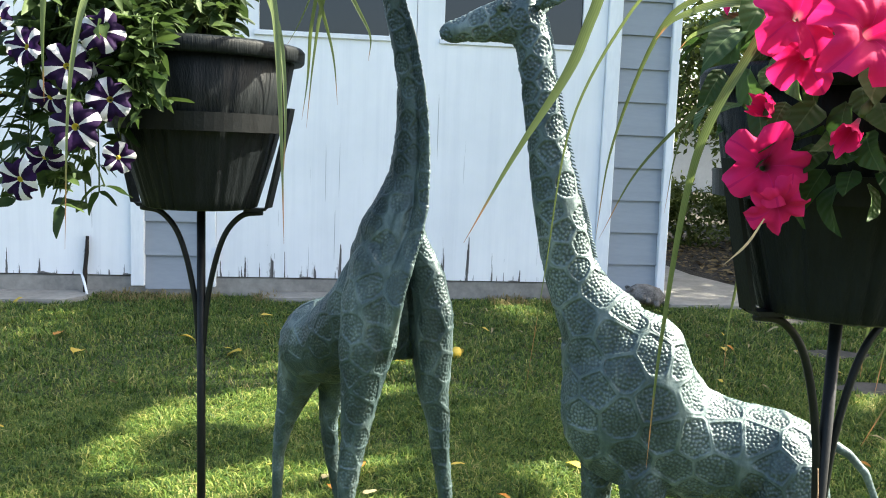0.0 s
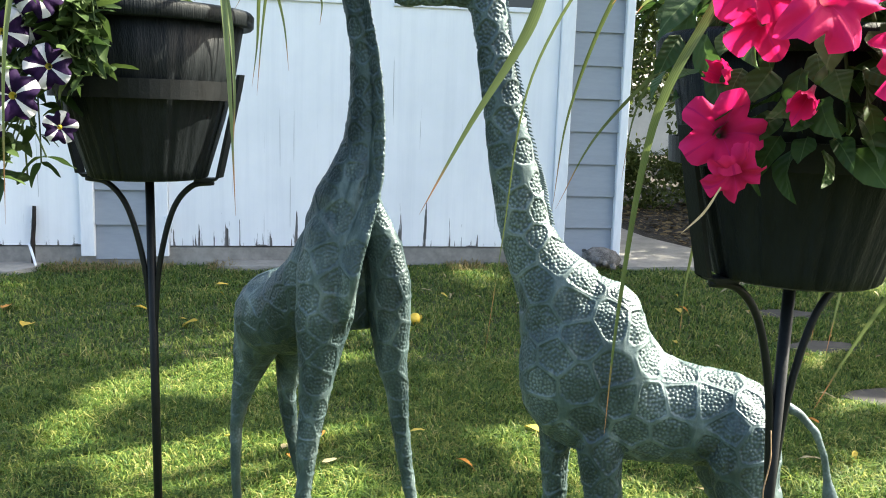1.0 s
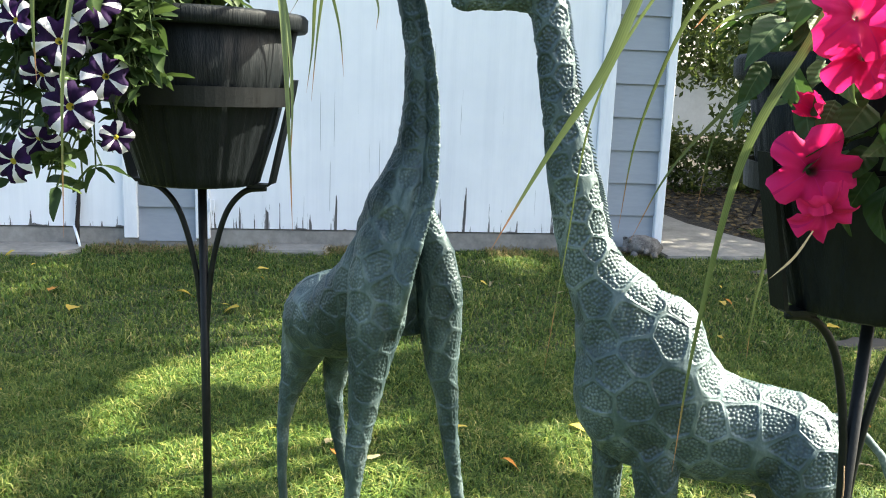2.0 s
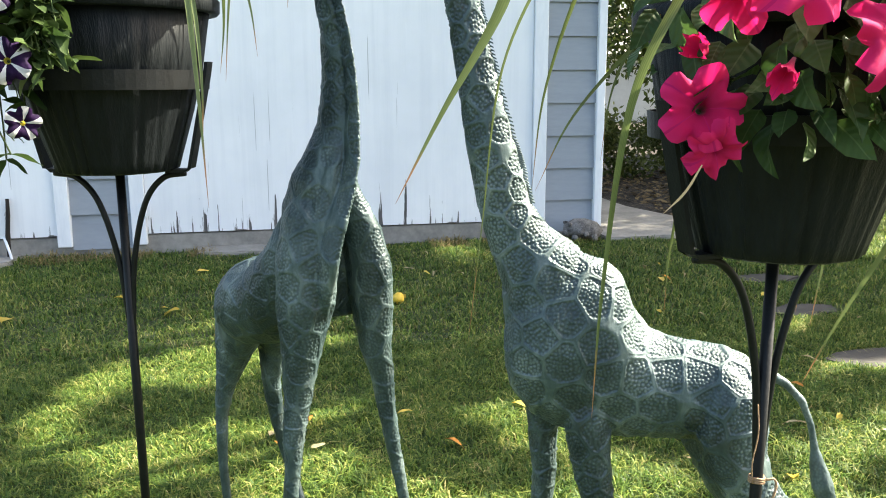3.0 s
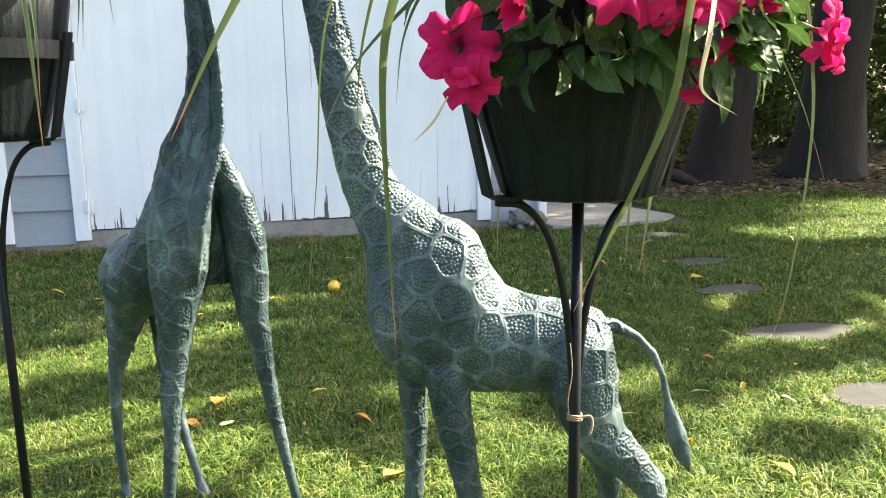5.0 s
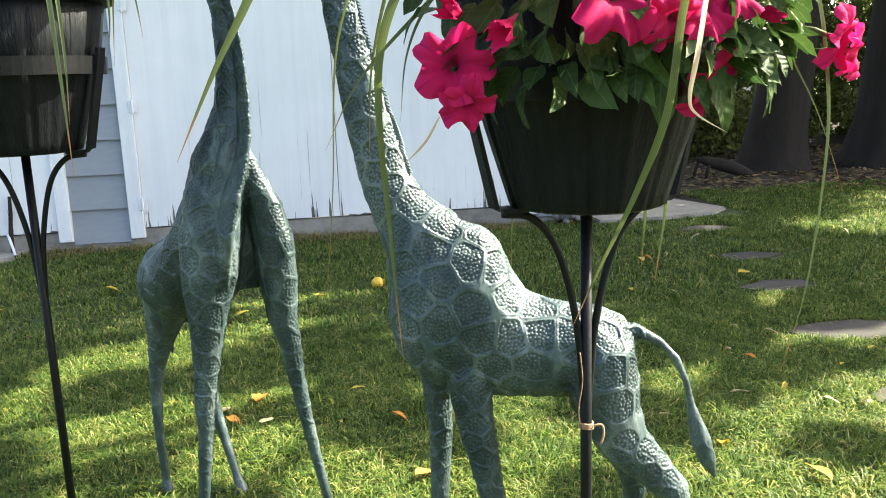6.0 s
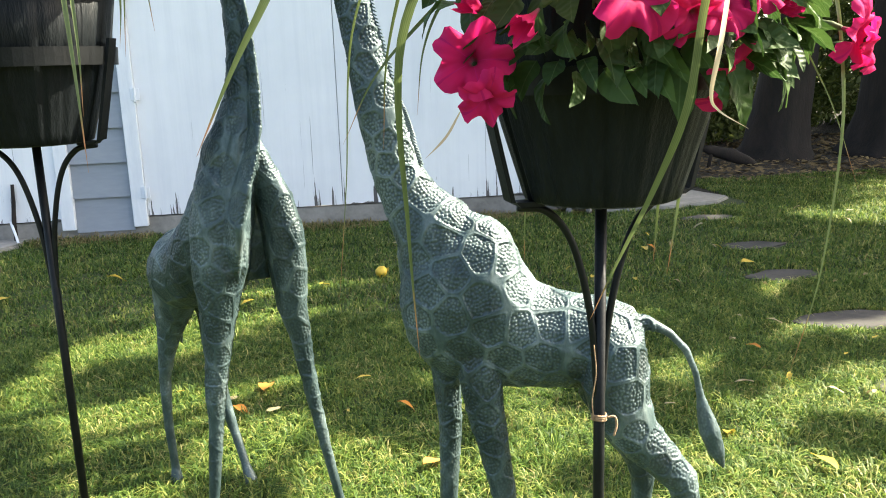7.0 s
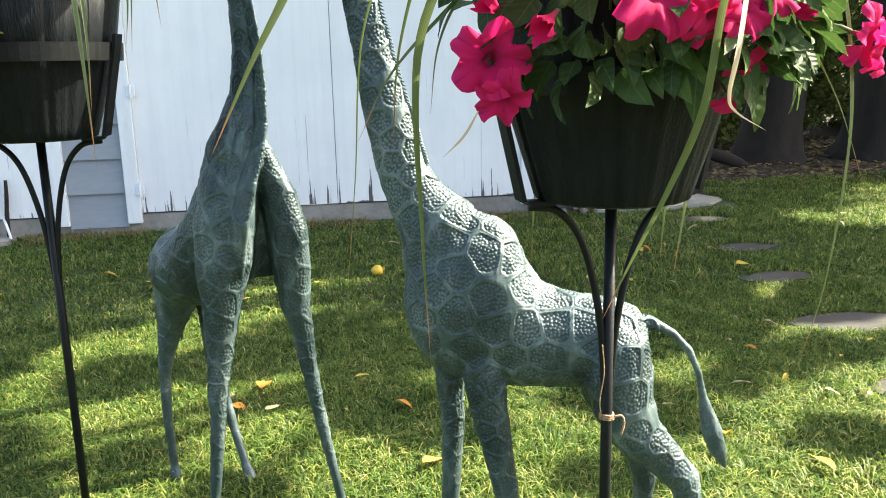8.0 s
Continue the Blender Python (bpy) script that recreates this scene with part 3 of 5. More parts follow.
legs = [[((0.168, 2.045, 0.83), 0.03, 0.03), ((0.156, 2.035, 0.765), 0.055, 0.05), ((0.146, 2.03, 0.69), 0.060, 0.058), ((0.136, 2.022, 0.60), 0.052, 0.056), ((0.127, 2.02, 0.515), 0.036, 0.042), ((0.117, 2.02, 0.42), 0.024, 0.030), ((0.107, 2.02, 0.346), 0.021, 0.024), ((0.104, 2.02, 0.29), 0.016, 0.018), ((0.095, 2.018, 0.21), 0.014, 0.016), ((0.085, 2.015, 0.124), 0.0115, 0.013), ((0.080, 2.015, 0.05), 0.011, 0.012), ((0.079, 2.012, 0.022), 0.016, 0.018), ((0.078, 2.01, 0.0), 0.018, 0.021)],
        [((0.206, 2.075, 0.86), 0.016, 0.025), ((0.224, 2.073, 0.80), 0.024, 0.038), ((0.248, 2.070, 0.73), 0.034, 0.050), ((0.262, 2.066, 0.66), 0.037, 0.056), ((0.266, 2.060, 0.586), 0.035, 0.050), ((0.270, 2.054, 0.507), 0.028, 0.037), ((0.283, 2.05, 0.443), 0.020, 0.026), ((0.289, 2.048, 0.383), 0.017, 0.020), ((0.303, 2.046, 0.29), 0.014, 0.016), ((0.320, 2.044, 0.19), 0.0115, 0.013), ((0.340, 2.042, 0.082), 0.0105, 0.012), ((0.350, 2.04, 0.022), 0.016, 0.018), ((0.353, 2.04, 0.0), 0.018, 0.021)],
        [((0.03, 2.26, 0.61), 0.02, 0.02), ((0.015, 2.28, 0.53), 0.06, 0.075), ((-0.010, 2.31, 0.455), 0.040, 0.055), ((-0.024, 2.325, 0.40), 0.027, 0.04), ((-0.038, 2.335, 0.345), 0.019, 0.027), ((-0.050, 2.34, 0.27), 0.0135, 0.017), ((-0.052, 2.335, 0.16), 0.0115, 0.013), ((-0.046, 2.33, 0.05), 0.0105, 0.012), ((-0.045, 2.325, 0.02), 0.016, 0.018), ((-0.044, 2.32, 0.0), 0.018, 0.021)],
        [((0.055, 2.28, 0.6), 0.02, 0.02), ((0.065, 2.30, 0.52), 0.05, 0.065), ((0.070, 2.33, 0.43), 0.028, 0.045), ((0.063, 2.335, 0.355), 0.019, 0.027), ((0.070, 2.335, 0.285), 0.018, 0.020), ((0.085, 2.33, 0.20), 0.0145, 0.016), ((0.100, 2.32, 0.14), 0.012, 0.013), ((0.122, 2.295, 0.06), 0.0105, 0.012), ((0.134, 2.28, 0.02), 0.016, 0.018), ((0.138, 2.275, 0.0), 0.018, 0.021)]]
tail_a = [((0.008, 2.30, 0.60), 0.012, 0.012), ((-0.005, 2.335, 0.585), 0.009, 0.009), ((-0.012, 2.36, 0.54), 0.007, 0.007), ((-0.012, 2.365, 0.47), 0.007, 0.007), ((-0.01, 2.365, 0.42), 0.014, 0.014), ((-0.008, 2.365, 0.35), 0.003, 0.003)]
ears = [[(Vector((0.128, 2.03, 1.40)) + Vector(GA_SIDE) * d, 0.005, r) for d, r in ((s * 0.025, 0.008), (s * 0.045, 0.014), (s * 0.07, 0.004))] for s in (-1, 1)]
horns = [[(Vector((0.128, 2.03, z)) + Vector(GA_SIDE) * s * 0.016, r, r) for z, r in ((1.41, 0.008), (1.445, 0.006), (1.455, 0.009), (1.463, 0.005))] for s in (-1, 1)]
mane_a = [((x, y, z), (-0.52, 0.85, 0.1)) for x, y, z in ((0.118, 2.135, 0.775), (0.146, 2.11, 0.84), (0.172, 2.10, 0.90), (0.182, 2.088, 0.98), (0.184, 2.08, 1.06), (0.172, 2.066, 1.16), (0.148, 2.058, 1.26), (0.125, 2.05, 1.35))]


def size_a(p):
    z = p[2]
    return 0.030 if z > 0.86 else 0.034 if z < 0.46 else 0.050


web = [((0.222, 2.105, 0.81), 0.024, 0.018), ((0.216, 2.105, 0.72), 0.045, 0.026), ((0.212, 2.102, 0.64), 0.052, 0.024), ((0.213, 2.098, 0.59), 0.054, 0.016), ((0.214, 2.095, 0.562), 0.050, 0.008)]
fill = [((0.142, 2.03, 0.57), 0.012, 0.012), ((0.146, 2.01, 0.62), 0.024, 0.028), ((0.155, 2.002, 0.70), 0.026, 0.030), ((0.173, 2.006, 0.78), 0.024, 0.028), ((0.197, 2.012, 0.86), 0.020, 0.024), ((0.213, 2.02, 0.94), 0.010, 0.012)]
giraffe("giraffe_statue", [body, neck, ridge, fill, web, head, tail_a] + legs + ears + horns, GA_SIDE, mane_a,
        "taller slender verdigris bronze giraffe statue facing forward on the lawn", 9, size_a, 0.0019, bold=0.7)


# ---- pots on stands ----
def plant_stand(at, z0, spin):
    """A pole with curved arms that carry a hoop and straps round a pot; z0 is the height of the pot's foot."""
    cx, cy = at
    s = tagged(empty("plant_stand", (cx, cy, 0)), "black iron plant stand with curved arms pushed into the lawn", "plant stand", group="plant stands on the lawn")
    bm = bmesh.new()
    bar(bm, [(0, 0, -0.15), (0, 0, 0.4), (0, 0, z0 - 0.002)], 0.0078, 12)
    part("pole", bm, IRON, s, smooth=True)
    for k in range(2):
        a = spin + k * math.pi
        d = Vector((math.cos(a), math.sin(a), 0))
        bm = bmesh.new()
        bar(bm, smooth_path([d * 0.003 + Vector((0, 0, z0 - 0.275)), d * 0.014 + Vector((0, 0, z0 - 0.16)), d * 0.040 + Vector((0, 0, z0 - 0.06)), d * 0.075 + Vector((0, 0, z0 - 0.014)), d * 0.116 + Vector((0, 0, z0 - 0.005))], 6), 0.0052, 8)
        part("arm", bm, IRON, s, smooth=True)
        bm = bmesh.new()
        e = Vector((-d.y, d.x, 0))
        rows = [(0.085, -0.004), (0.117, -0.003), (0.124, 0.004), (0.160, 0.160), (0.164, 0.182)]
        q = []
        for r, z in rows:
            p = d * r + Vector((0, 0, z0 + z))
            nrm = Vector((0, 0, 1)) if z < 0.0 else d
            q.append([bm.verts.new(p + e * w + nrm * o) for w, o in ((-0.013, 0), (0.013, 0), (0.013, 0.006), (-0.013, 0.006))])
        for r0, r1 in zip(q, q[1:]):
            for j in range(4):
                bm.faces.new((r0[j], r0[(j + 1) % 4], r1[(j + 1) % 4], r1[j]))
        bm.faces.new(q[0][::-1]), bm.faces.new(q[-1])
        bmesh.ops.recalc_face_normals(bm, faces=bm.faces)
        part("strap", bm, IRON, s)
    bm = bmesh.new()
    r0 = lathe(bm, [(0.154, z0 + 0.137), (0.158, z0 + 0.137), (0.1600, z0 + 0.168), (0.1560, z0 + 0.168)], 64, close=False)
    for k in range(64):
        bm.faces.new((r0[3][k], r0[3][(k + 1) % 64], r0[0][(k + 1) % 64], r0[0][k]))
    part("hoop", bm, IRON, s, "flat black iron band", smooth=False)
    return s


def flower_pot(at, z0):
    cx, cy = at
    p = tagged(empty("flower_pot", (cx, cy, z0)), "black ribbed plastic flower pot held in an iron stand", "flower pot", group="black flower pots")
    bm = bmesh.new()
    n = 208

    def ribs(a, i):
        uneven = a + 0.07 * math.sin(3 * a) + 0.04 * math.sin(7 * a + 1)
        return 1.0 + (0.024 if 0 < i < 6 else 0.004) * abs(math.cos(uneven * 13)) ** 0.7 + 0.006 * math.sin(41 * a) * (0 < i < 6)

    lathe(bm, [(0.082, 0.012), (0.092, 0.0), (0.098, 0.003), (0.103, 0.02), (0.127, 0.10), (0.145, 0.17), (0.164, 0.262), (0.156, 0.266), (0.148, 0.20)], n, ribs)
    part("body", bm, PLASTIC, p, smooth=True)
    bm = bmesh.new()
    r = lathe(bm, [(0.162, 0.262), (0.178, 0.260), (0.182, 0.264), (0.183, 0.282), (0.178, 0.288), (0.160, 0.288), (0.155, 0.280), (0.155, 0.262)], 72, close=False)
    for k in range(72):
        bm.faces.new((r[-1][k], r[-1][(k + 1) % 72], r[0][(k + 1) % 72], r[0][k]))
    part("rim", bm, PLASTIC, p, "rolled black plastic rim", smooth=True)
    bm = bmesh.new()
    bmesh.ops.create_circle(bm, cap_ends=True, segments=40, radius=0.1545, matrix=pose(0, 0, 0.252))
    part("soil", bm, SOIL, p, "dark potting soil")
    return p


POT_L, POT_LZ, POT_R, POT_RZ = (-0.170, 2.030), 0.862, (0.697, 1.421), 0.806
plant_stand(POT_L, POT_LZ, radians(-14))
plant_stand(POT_R, POT_RZ, radians(8))
flower_pot(POT_L, POT_LZ)
flower_pot(POT_R, POT_RZ)


# ---- plants in the pots ----
def petal_paint(name, striped):
    m, nt, b = shade(name)
    uv = node(nt, "SeparateXYZ", {"Vector": node(nt, "UVMap").outputs[0]}).outputs
    v = coords(nt)
    rnd = node(nt, "ObjectInfo").outputs["Random"]
    if striped:
        wob = maths(nt, "MULTIPLY", maths(nt, "SUBTRACT", rough_noise(nt, v, 60), 0.5), 0.16)
        away = maths(nt, "ABSOLUTE", maths(nt, "SUBTRACT", maths(nt, "FRACT", maths(nt, "ADD", uv["X"], wob)), 0.5))
        half = maths(nt, "ADD", 0.075, maths(nt, "MULTIPLY", rnd, 0.05))
        white = maths(nt, "LESS_THAN", away, maths(nt, "ADD", half, maths(nt, "MULTIPLY", uv["Y"], 0.06)))
        purple = ramp(nt, rough_noise(nt, v, 40), [(0.3, (0.006, 0.002, 0.020)), (0.7, (0.026, 0.005, 0.050))])
        col = mixed(nt, white, purple, (0.70, 0.68, 0.70))
        col = mixed(nt, maths(nt, "LESS_THAN", uv["Y"], 0.14), col, (0.55, 0.45, 0.06))
    else:
        vein = maths(nt, "ABSOLUTE", maths(nt, "SUBTRACT", maths(nt, "FRACT", uv["X"]), 0.5))
        col = ramp(nt, maths(nt, "ADD", uv["Y"], maths(nt, "MULTIPLY", maths(nt, "SUBTRACT", rough_noise(nt, v, 50), 0.5), 0.25)),
                   [(0.05, (0.16, 0.10, 0.10)), (0.16, (0.38, 0.007, 0.066)), (0.55, (0.60, 0.011, 0.105)), (1.0, (0.66, 0.021, 0.152))])
        col = mixed(nt, maths(nt, "LESS_THAN", vein, 0.025), col, (0.50, 0.01, 0.12))
    nt.links.new(col, b.inputs["Base Color"])
    b.inputs["Roughness"].default_value = 0.75
    b.inputs["Specular IOR Level"].default_value = 0.2
    relief(nt, b, rough_noise(nt, v, 220), 0.25, 0.002)
    tr = node(nt, "BsdfTranslucent", {"Color": col})
    mx = node(nt, "MixShader", {0: 0.4, 1: b.outputs[0], 2: tr.outputs[0]})
    nt.links.new(mx.outputs[0], nt.nodes["Material Output"].inputs["Surface"])
    return m


PINK, STRIPED = petal_paint("bright pink petals", False), petal_paint("purple and white striped petals", True)
LEAF_R = leafy("petunia leaves", (0.022, 0.052, 0.012), (0.062, 0.110, 0.026), 40, 0.5, 0.3, True)
LEAF_L = leafy("small petunia leaves", (0.020, 0.042, 0.012), (0.062, 0.098, 0.026), 40, 0.5, 0.35)
STEM = leafy("green stems", (0.05, 0.08, 0.025), (0.10, 0.13, 0.05), 40, 0.6, 0.2)


def blade_paint():
    m, nt, b = shade("grassy spike leaf")
    uv = node(nt, "SeparateXYZ", {"Vector": node(nt, "UVMap").outputs[0]}).outputs
    v = coords(nt)
    stripe = maths(nt, "ADD", maths(nt, "MULTIPLY", node(nt, "TexWave", {"Vector": node(nt, "UVMap").outputs[0], "Scale": 1.6, "Distortion": 0.6}).outputs["Fac"], 0.5), maths(nt, "MULTIPLY", rough_noise(nt, v, 30), 0.5))
    rnd = node(nt, "ObjectInfo").outputs["Random"]
    col = ramp(nt, stripe, [(0.2, (0.075, 0.105, 0.026)), (0.8, (0.155, 0.195, 0.058))])
    col = mixed(nt, maths(nt, "MULTIPLY", rnd, 0.5), col, (0.16, 0.20, 0.09))
    end = maths(nt, "ADD", uv["Y"], maths(nt, "MULTIPLY", maths(nt, "SUBTRACT", rough_noise(nt, v, 40), 0.5), 0.06))
    col = mixed(nt, node(nt, "MapRange", {"Value": end, "From Min": 0.90, "From Max": 0.95}).outputs[0], col, (0.42, 0.20, 0.09))
    nt.links.new(col, b.inputs["Base Color"])
    b.inputs["Roughness"].default_value = 0.42
    tr = node(nt, "BsdfTranslucent", {"Color": col})
    mx = node(nt, "MixShader", {0: 0.35, 1: b.outputs[0], 2: tr.outputs[0]})
    nt.links.new(mx.outputs[0], nt.nodes["Material Output"].inputs["Surface"])
    return m


BLADE = blade_paint()


def flower_mesh(name, mat, radius, seed, closed=0.0, notch=0.25, ruffle=1.0):
    """A trumpet of five fused, ruffled lobes opening along +z, with the angle and radius kept as its UV."""
    rnd = random.Random(seed)
    bm = bmesh.new()
    n, prof = 50, ((0.06, -0.55), (0.10, -0.30), (0.17, -0.12), (0.34, 0.0), (0.56, 0.05), (0.80, 0.03), (1.0, -0.10))
    ph = [rnd.random() * 6.3 for _ in range(4)]
    tilt = [rnd.uniform(-0.38, 0.22) for _ in range(5)]
    uvl = bm.loops.layers.uv.new("UVMap")
    rings = []
    for r, z in prof:
        ring = []
        for k in range(n):
            a = k / n * math.tau
            lobe = 1.0 - r * r * notch * (0.5 - 0.5 * math.cos(5 * a)) ** 3.5 if r > 0.3 else 1.0
            ruff = ruffle * r ** 3 * (0.09 * math.sin(7 * a + ph[0]) + 0.06 * math.sin(13 * a + ph[1]) + 0.05 * math.sin(3 * a + ph[2]))
            fold = r * r * tilt[int((a / math.tau * 5 + 0.5) % 5)] * (0.5 + 0.5 * math.cos(5 * a))
            rr = r * lobe * (1 - closed * 0.55 * r)
            ring.append(bm.verts.new((radius * rr * math.cos(a), radius * rr * math.sin(a), radius * (z + ruff + fold + closed * r * 0.9))))
        rings.append(ring)
    for i, (r0, r1) in enumerate(zip(rings, rings[1:])):
        for k in range(n):
            f = bm.faces.new((r0[k], r0[(k + 1) % n], r1[(k + 1) % n], r1[k]))
            for lp, (kk, ii) in zip(f.loops, ((k, i), (k + 1, i), (k + 1, i + 1), (k, i + 1))):
                lp[uvl].uv = (kk / n * 5 + 0.5, prof[ii][0])
    return mesh_of(name, bm, mat, True)


def calyx_mesh(radius):
    bm = bmesh.new()
    tube(bm, [((0, 0, -radius * 1.15), 0.0022, 0.0022), ((0, 0, -radius * 0.8), 0.0048, 0.0048), ((0, 0, -radius * 0.5), radius * 0.075, radius * 0.075)], (1, 0, 0), 8)
    return mesh_of("calyx", bm, STEM, True)


def facing(at, to, spin=0.0, scale=1.0):
    q = Vector(to).normalized().to_track_quat("Z", "Y").to_matrix().to_4x4()
    return Matrix.Translation(at) @ q @ Matrix.Rotation(spin, 4, "Z") @ Matrix.Scale(scale, 4)


def put_flower(plant, me, cal, at, to, spin, scale=1.0):
    f = new("flower", me)
    f.parent = plant
    f.matrix_basis = facing(at, to, spin, scale)
    c = new("calyx", cal)
    c.parent = f


def leaf_mesh(length, width, seed, mat):
    """A pointed oval leaf folded along its midrib and curling down."""
    rnd = random.Random(seed)
    bm = bmesh.new()
    curl, twist, rows = rnd.uniform(0.0, 0.75), rnd.uniform(-0.5, 0.5), []
    n = 6
    for i in range(n + 1):
        t = i / n
        w = width * (math.sin(math.pi * min(1, t ** 0.8)) ** 0.8) * 0.5 + 0.0006
        x, z = length * t, -curl * length * t * t
        wav = 0.08 * width * math.sin(t * 9 + seed)
        tw = twist * t * w
        sag = 0.10 * length * math.sin(t * 5 + seed * 1.7) * t
        rows.append([bm.verts.new((x, -w + sag, z + w * 0.35 + wav - tw)), bm.verts.new((x, sag, z)), bm.verts.new((x, w + sag, z + w * 0.35 - wav + tw))])
    for a, b in zip(rows, rows[1:]):
        for k in range(2):
            bm.faces.new((a[k], b[k], b[k + 1], a[k + 1]))
    return mesh_of("leaf", bm, mat, True)


def leaf_pose(at, out, droop, roll, scale):
    """Lays a leaf's length along out, tilted down by droop."""
    out = Vector(out).normalized()
    d = (out + Vector((0, 0, -droop))).normalized()
    sd = d.cross(Vector((0, 0, 1))).normalized()
    up = sd.cross(d)
    m = Matrix((d, -sd, up)).transposed().to_4x4()
    return Matrix.Translation(at) @ m @ Matrix.Rotation(roll, 4, "X") @ Matrix.Scale(scale, 4)


def pink_petunia():
    plant = tagged(empty("petunia", (POT_R[0], POT_R[1], POT_RZ + 0.245)), "bright pink petunia in full bloom spilling over its pot", "plant")
    base = Vector(plant.location)
    meshes = [flower_mesh("flower", PINK, 0.041, 20 + i, notch=0.34, ruffle=2.0) for i in range(4)]
    shut = flower_mesh("flower", PINK, 0.030, 31, closed=1.0, notch=0.2, ruffle=1.4)
    cal = calyx_mesh(0.046)
    heads = (((0.496, 1.245, 0.984), (-0.35, -1, 0.2), 1.05), ((0.510, 1.240, 0.944), (-0.05, -0.8, -0.5), 0.78),
             ((0.484, 1.185, 1.118), (-0.3, -1, 0.3), 1.0), ((0.528, 1.142, 1.100), (-0.1, -1, 0.25), 1.2), ((0.500, 1.20, 1.085), (-0.6, -0.8, 0.1), 0.9), ((0.640, 1.165, 1.045), (0.05, -1, 0.15), 1.25),
             ((0.700, 1.170, 1.018), (0.2, -0.8, -0.5), 0.85), ((0.735, 1.180, 1.030), (0.25, -0.9, 0.2), 0.95), ((0.775, 1.20, 1.055), (0.5, -0.8, 0.3), 1.0), ((0.772, 1.235, 0.958), (0.6, -0.55, -0.45), 1.1),
             ((1.005, 1.36, 1.000), (0.6, -0.7, -0.35), 1.0), ((1.03, 1.37, 0.985), (0.9, -0.5, -0.1), 0.9), ((0.58, 1.18, 1.13), (-0.1, -0.8, 0.6), 1.1), ((0.72, 1.22, 1.13), (0.1, -0.7, 0.7), 1.0), ((0.88, 1.30, 1.10), (0.4, -0.6, 0.7), 1.0),
             ((0.66, 1.40, 1.20), (0, 0, 1), 1.0), ((0.80, 1.46, 1.18), (0.4, 0.2, 1), 1.0), ((0.56, 1.42, 1.18), (-0.5, 0.2, 1), 1.0))
    for i, (at, to, k) in enumerate(heads):
        put_flower(plant, meshes[i % 4], cal, Vector(at) - base, to, i * 1.3, k)
    for at, to in (((0.512, 1.275, 1.035), (-0.8, -0.4, 0.35)), ((0.541, 1.18, 1.020), (-0.6, -0.5, -0.5)), ((0.86, 1.30, 1.03), (0.6, -0.7, 0))):
        put_flower(plant, shut, cal, Vector(at) - base, to, 0.4)
    leaves = [leaf_mesh(0.046 + 0.005 * (i % 4), 0.026 + 0.003 * (i % 3), i, LEAF_R) for i in range(9)]
    rnd = random.Random(5)
    for i in range(34):
        a = rnd.uniform(0, math.tau)
        d = Vector((math.cos(a), math.sin(a), 0))
        reach = rnd.uniform(0.13, 0.20)
        if d.x < -0.4 and d.y > -0.75:
            reach *= 1.05
        if d.y > 0.3:
            reach *= 0.8
        tip = d * reach + Vector((0, 0, rnd.uniform(-0.07, 0.12)))
        mid = d * reach * 0.6 + Vector((0, 0, rnd.uniform(0.06, 0.12)))
        path = smooth_path([d * 0.03 + Vector((0, 0, 0.0)), mid, tip], 5)
        bm = bmesh.new()
        bar(bm, path, 0.0018, 5)
        part("stem", bm, STEM, plant, smooth=True)
        for j in range(8):
            p = path[min(len(path) - 1, 2 + j)]
            b = a + rnd.uniform(-1.3, 1.3)
            o = new("leaf", rnd.choice(leaves))
            o.parent = plant
            o.matrix_basis = leaf_pose(p + Vector((0, 0, rnd.uniform(-0.01, 0.01))), (math.cos(b), math.sin(b), 0.2), rnd.uniform(-0.3, 1.1), rnd.uniform(-0.6, 0.6), rnd.uniform(0.6, 1.15))
    # broad leaves that hang over the front of the rim
    for x, y, z, b, dr in ((-0.10, -0.16, 0.0, -1.9, 1.0), (-0.06, -0.17, -0.01, -1.7, 1.3), (-0.02, -0.18, -0.005, -1.4, 1.6), (0.03, -0.175, 0.0, -1.2, 1.2), (0.06, -0.17, 0.01, -1.8, 1.5), (0.10, -0.15, 0.0, -0.8, 1.1),
                        (-0.13, -0.13, 0.02, -2.2, 1.3), (-0.05, -0.18, 0.03, -2.0, 0.6), (0.0, -0.18, 0.03, -1.3, 0.7), (0.08, -0.17, 0.035, -1.1, 0.8), (-0.09, -0.165, 0.035, -2.3, 0.9), (0.02, -0.19, -0.02, -1.6, 2.2), (-0.03, -0.18, 0.05, -1.6, 0.9), (0.05, -0.185, 0.05, -1.5, 0.9), (0.13, -0.12, 0.02, -0.6, 1.2)) + tuple((0.208 * k * math.cos(a), 0.208 * k * math.sin(a), z + 0.02, a + 0.5 * math.sin(9 * a), 0.6 + 0.5 * math.cos(7 * a + z * 90))
                                       for z, k, n in ((-0.112, 0.84, 13), (-0.10, 0.87, 18), (-0.08, 0.90, 20), (-0.065, 0.93, 24), (-0.035, 0.97, 24), (0.0, 0.98, 22), (0.04, 0.95, 18), (0.08, 0.85, 14)) for a in [math.pi * (1.60 + (0.30 if z < -0.1 else 0.36 if z < -0.05 else 0.48) * (2 * j / n - 1) + z * 0.4) for j in range(n)]):
        o = new("leaf", rnd.choice(leaves))
        o.parent = plant
        o.matrix_basis = leaf_pose((x * 1.1, y * 1.1, z + 0.01), (math.cos(b), math.sin(b), 0), dr, rnd.uniform(-0.9, 0.9), rnd.uniform(0.65, 1.1))


